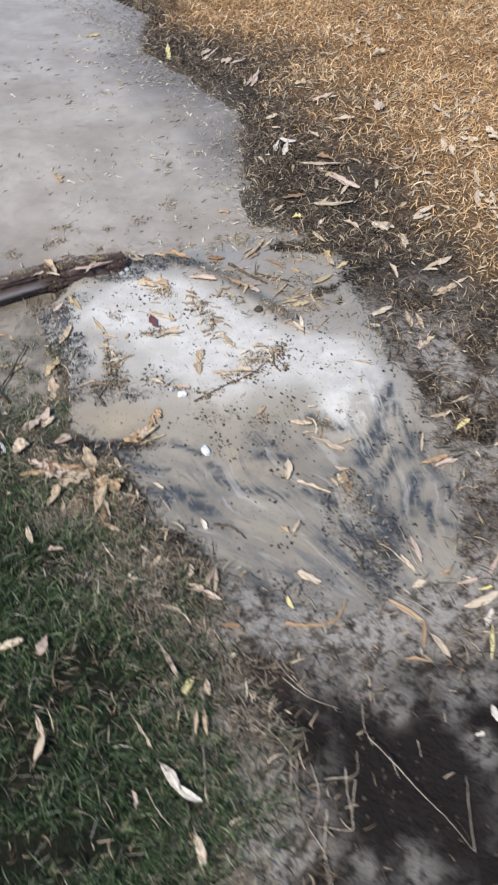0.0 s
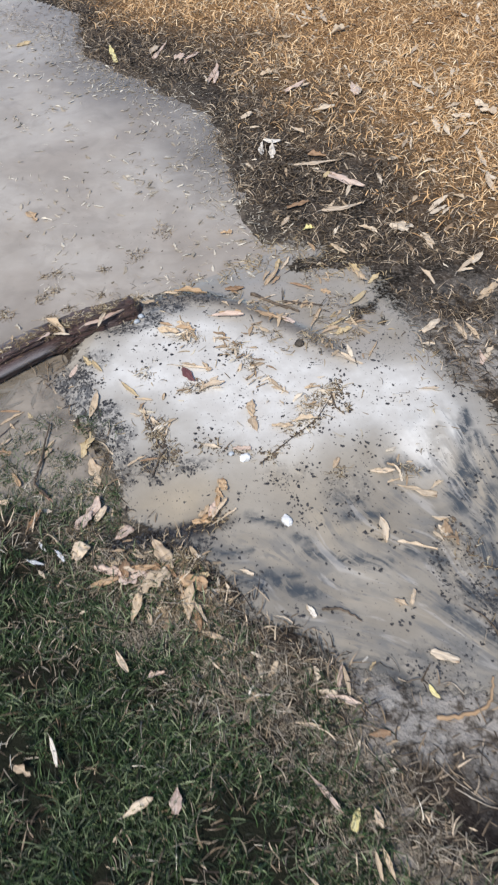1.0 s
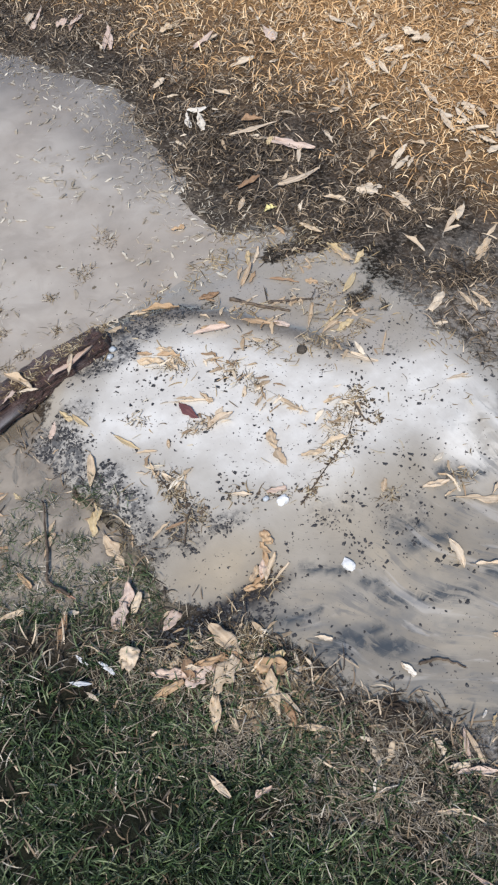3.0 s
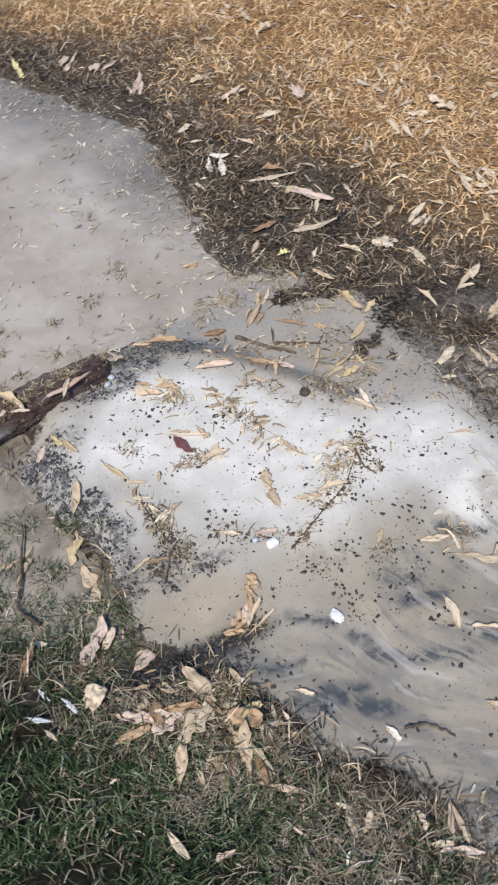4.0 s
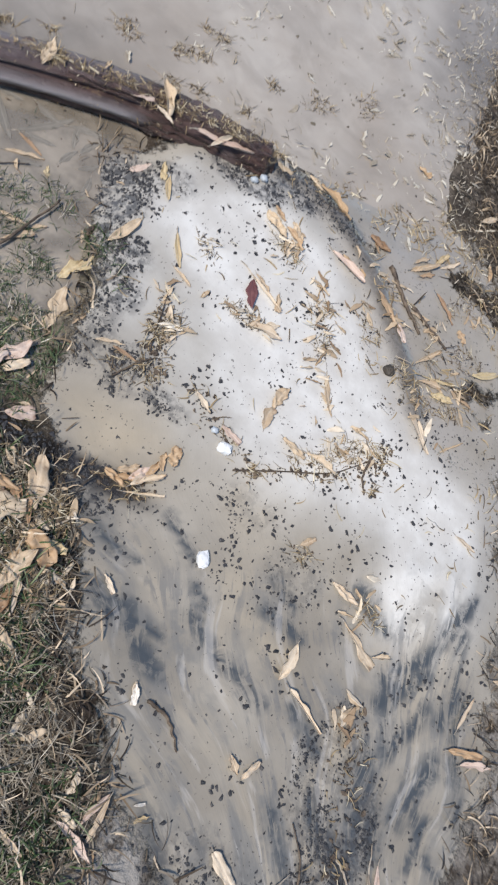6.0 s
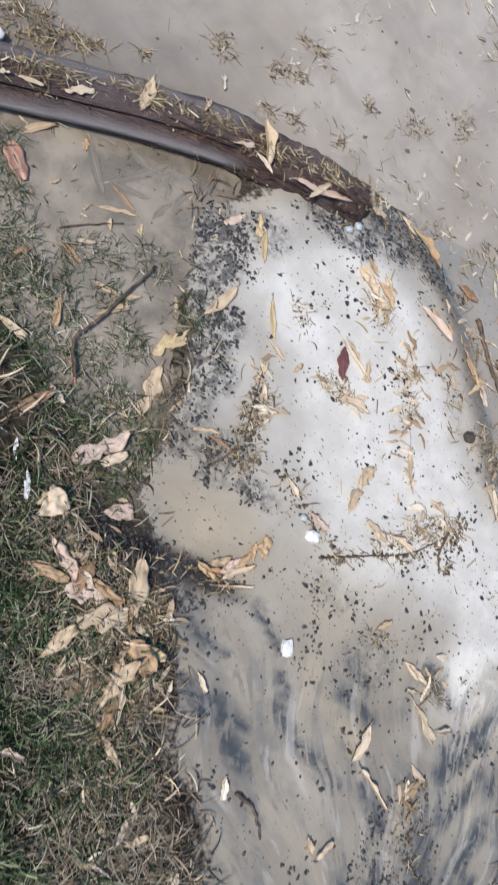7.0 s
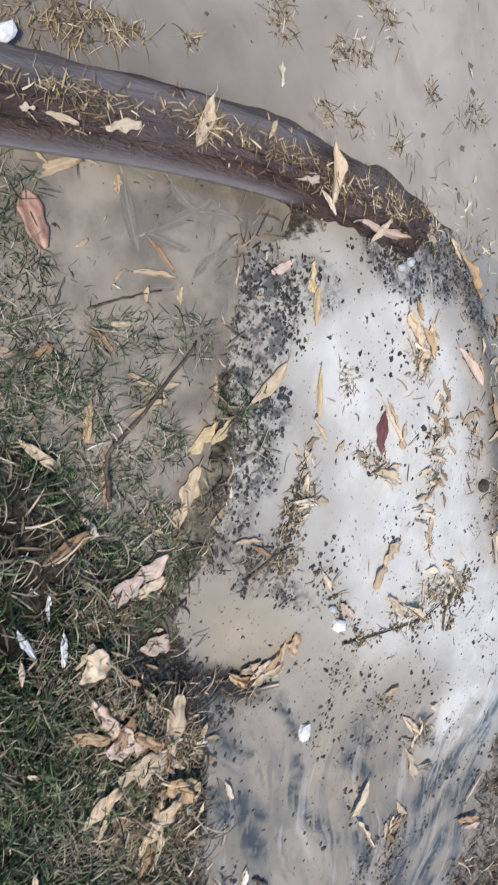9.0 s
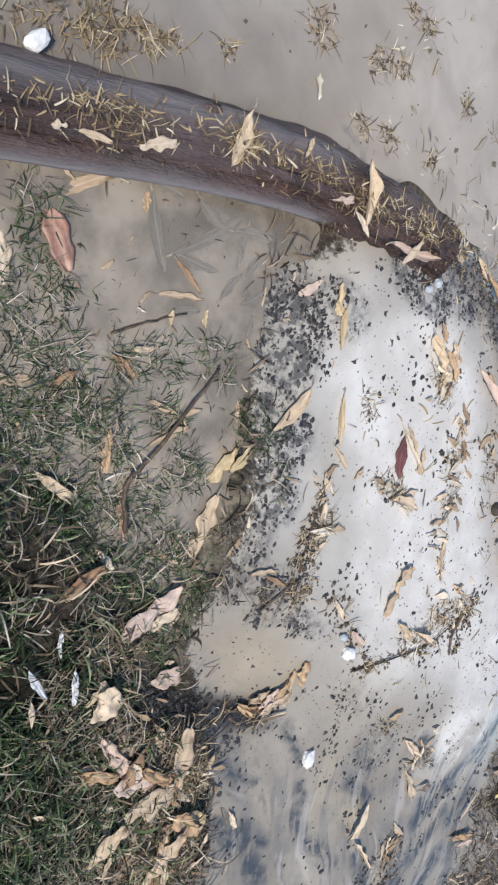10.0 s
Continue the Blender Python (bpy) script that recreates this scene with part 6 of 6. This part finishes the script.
# heaps of leaves and straw at the lawn's edge
edge = "heap of dry straw at the lawn's edge"
for cx, cy, rx, ry, turn, n in ((-0.33, 0.99, 0.06, 0.035, 30, 340), (-0.27, 0.95, 0.05, 0.03, 0, 300), (-0.25, 1.02, 0.04, 0.025, -40, 260), (-0.29, 0.90, 0.05, 0.03, 20, 280),
                                (-0.20, 0.91, 0.04, 0.025, 60, 120), (-0.40, 1.03, 0.05, 0.03, 10, 160), (-0.47, 1.13, 0.05, 0.025, 30, 120), (-0.22, 0.84, 0.05, 0.03, 50, 140)):
    clump(cx, cy, rx, ry, turn, n, 0.02, -1.0, edge)
heap_colours = ("brown", "tan", "orange", "brown", "pink", "brown")
for i in range(10):
    u = rng.random()
    cx, cy = -0.40 + 0.24 * u + rng.normal(0, 0.03), 1.03 - 0.17 * u + rng.normal(0, 0.025)
    leaf(heap_colours[i % 6], ("crumple", "curl")[i % 2], cx, cy, rng.uniform(0, 360), rng.uniform(0.035, 0.065), rng.uniform(0.014, 0.026), rng.uniform(0.004, 0.014))
leaf("pink", "broad", -0.360, 0.989, 20, 0.068, 0.046, 0.012)
leaf("tan", "broad", -0.318, 0.970, 35, 0.080, 0.036, 0.012)
leaf("orange", "crumple", -0.234, 0.956, -20, 0.062, 0.044, 0.012)
leaf("tan", "crumple", -0.356, 0.909, 70, 0.064, 0.022, 0.014)
leaf("tan", "crumple", -0.246, 0.906, 80, 0.085, 0.026, 0.012)
leaf("cream", "crumple", -0.473, 1.062, 70, 0.048, 0.040, 0.016)
leaf("orange", "crumple", -0.421, 0.983, 10, 0.060, 0.018, 0.014)
# a knot of curled leaves stranded on the mud
for x, y, turn, size in ((-0.185, 1.135, 20, 0.05), (-0.170, 1.155, 60, 0.045), (-0.155, 1.175, 80, 0.04), (-0.200, 1.125, -10, 0.045), (-0.150, 1.195, 110, 0.035), (-0.190, 1.150, 40, 0.04)):
    leaf(("pink", "tan", "orange")[int(turn) % 3], "curl", x, y, turn, size, 0.018, 0.004)


# the many more leaves and scraps of leaves, too many to tell apart
def litter(name, xy, length, label, mat=LITTER, level=-1.0, thin=0.30, pale=0.15):
    verts, faces, tones, start = [], [], [], 0
    shapes = [(np.array([v.co for v in m.vertices]), [tuple(p.vertices) for p in m.polygons]) for m in COARSE]
    high = np.maximum(surface(xy[:, 0], xy[:, 1]), level)
    for (x, y), z in zip(xy, high):
        co, poly = shapes[int(rng.integers(len(shapes)))]
        m = np.array(pose(x, y, z + 0.002 + 0.1 * length[0], rng.uniform(-20, 20), rng.uniform(-20, 20), rng.uniform(0, 360)))
        size = rng.uniform(*length)
        p = co * np.array([size, size * thin * rng.uniform(0.7, 1.4), size * thin])
        verts.append(p @ m[:3, :3].T + m[:3, 3])
        faces += [tuple(start + i for i in f) for f in poly]
        tones += [rng.uniform(pale, 1.0)] * len(co)
        start += len(co)
    ob = link(name, np.concatenate(verts).tolist(), faces, mat)
    float_attribute(ob.data, "tone", tones)
    return tagged(ob, label, "leaf litter", kind="stuff")


def strewn(n, box, chance):
    x, y = scatter(n, box, chance)
    return np.stack([x, y], 1)


def about(spots, each, spread):
    return np.concatenate([np.array(s) + rng.normal(0, spread, (each, 2)) for s in spots])


litter("blown_leaves", strewn(1150, (0.1, 1.8, 1.8, 4.6), lambda x, y, z: (0.25 + 0.55 * z["gold"]) * (z["puddle"] < 0.2) * (z["channel"] < 0.3)), (0.03, 0.065), "dry leaves strewn over dead golden grass")
litter("leaf_scraps", strewn(1500, (0.0, 1.5, 0.5, 3.6), lambda x, y, z: 0.5 * (1 - z["gold"]) * (1 - z["fan"]) * (1 - z["green"]) * (1 - z["dark"]) * (z["puddle"] < 0.4)), (0.010, 0.028), "scraps of dry leaf in brown wet grass")
litter("leaf_scraps", about([(-0.05, 1.66), (-0.02, 1.60), (-0.17, 1.53), (-0.17, 1.72), (-0.08, 1.70), (0.0, 1.55), (0.03, 1.48), (0.12, 1.42), (0.16, 1.45), (0.02, 1.72), (-0.28, 1.40),
                             (-0.30, 1.46), (0.22, 1.62), (0.28, 1.70), (0.10, 1.76), (0.18, 1.80), (-0.28, 1.93), (0.02, 1.84), (0.26, 1.92), (0.30, 1.20), (0.36, 1.02)], 8, 0.022), (0.016, 0.044), "golden scraps of leaf stranded on pale mud")
litter("leaf_scraps", about([(-0.33, 0.99), (-0.27, 0.95), (-0.25, 1.02), (-0.29, 0.90), (-0.20, 0.91), (-0.40, 1.03), (-0.22, 0.84), (-0.12, 0.76)], 14, 0.03), (0.016, 0.046), "crumpled leaf scraps at the lawn's edge")
litter("leaf_scraps", strewn(900, (-1.1, -0.4, 1.15, 1.62), lambda x, y, z: 0.06 * z["pool"]), (0.010, 0.024), "scraps of leaf afloat in tan water", level=WATER_LOW)
litter("leaf_scraps", strewn(7500, (-1.3, 0.1, 1.85, 3.9), lambda x, y, z: 0.22 * z["puddle"] * smooth((rough(x + 9, y, 0.17) - 0.42) / 0.16) * (0.25 + 0.75 * smooth((x + 0.75 + 0.25 * (y - 2.2)) / 0.5))), (0.012, 0.040), "pale scraps of leaf afloat on murky water", PALE_BLADE, WATER_HIGH - 0.002, 0.30, 0.5)
litter("leaf_scraps", strewn(5000, (-0.9, 0.4, 2.0, 4.2), lambda x, y, z: 0.22 * np.clip(4 * z["puddle"] * (1 - z["puddle"]), 0, 1) * (1 - z["fan"])), (0.010, 0.030), "sodden scraps of leaf along the puddle's shore", PALE_BLADE, WATER_HIGH)
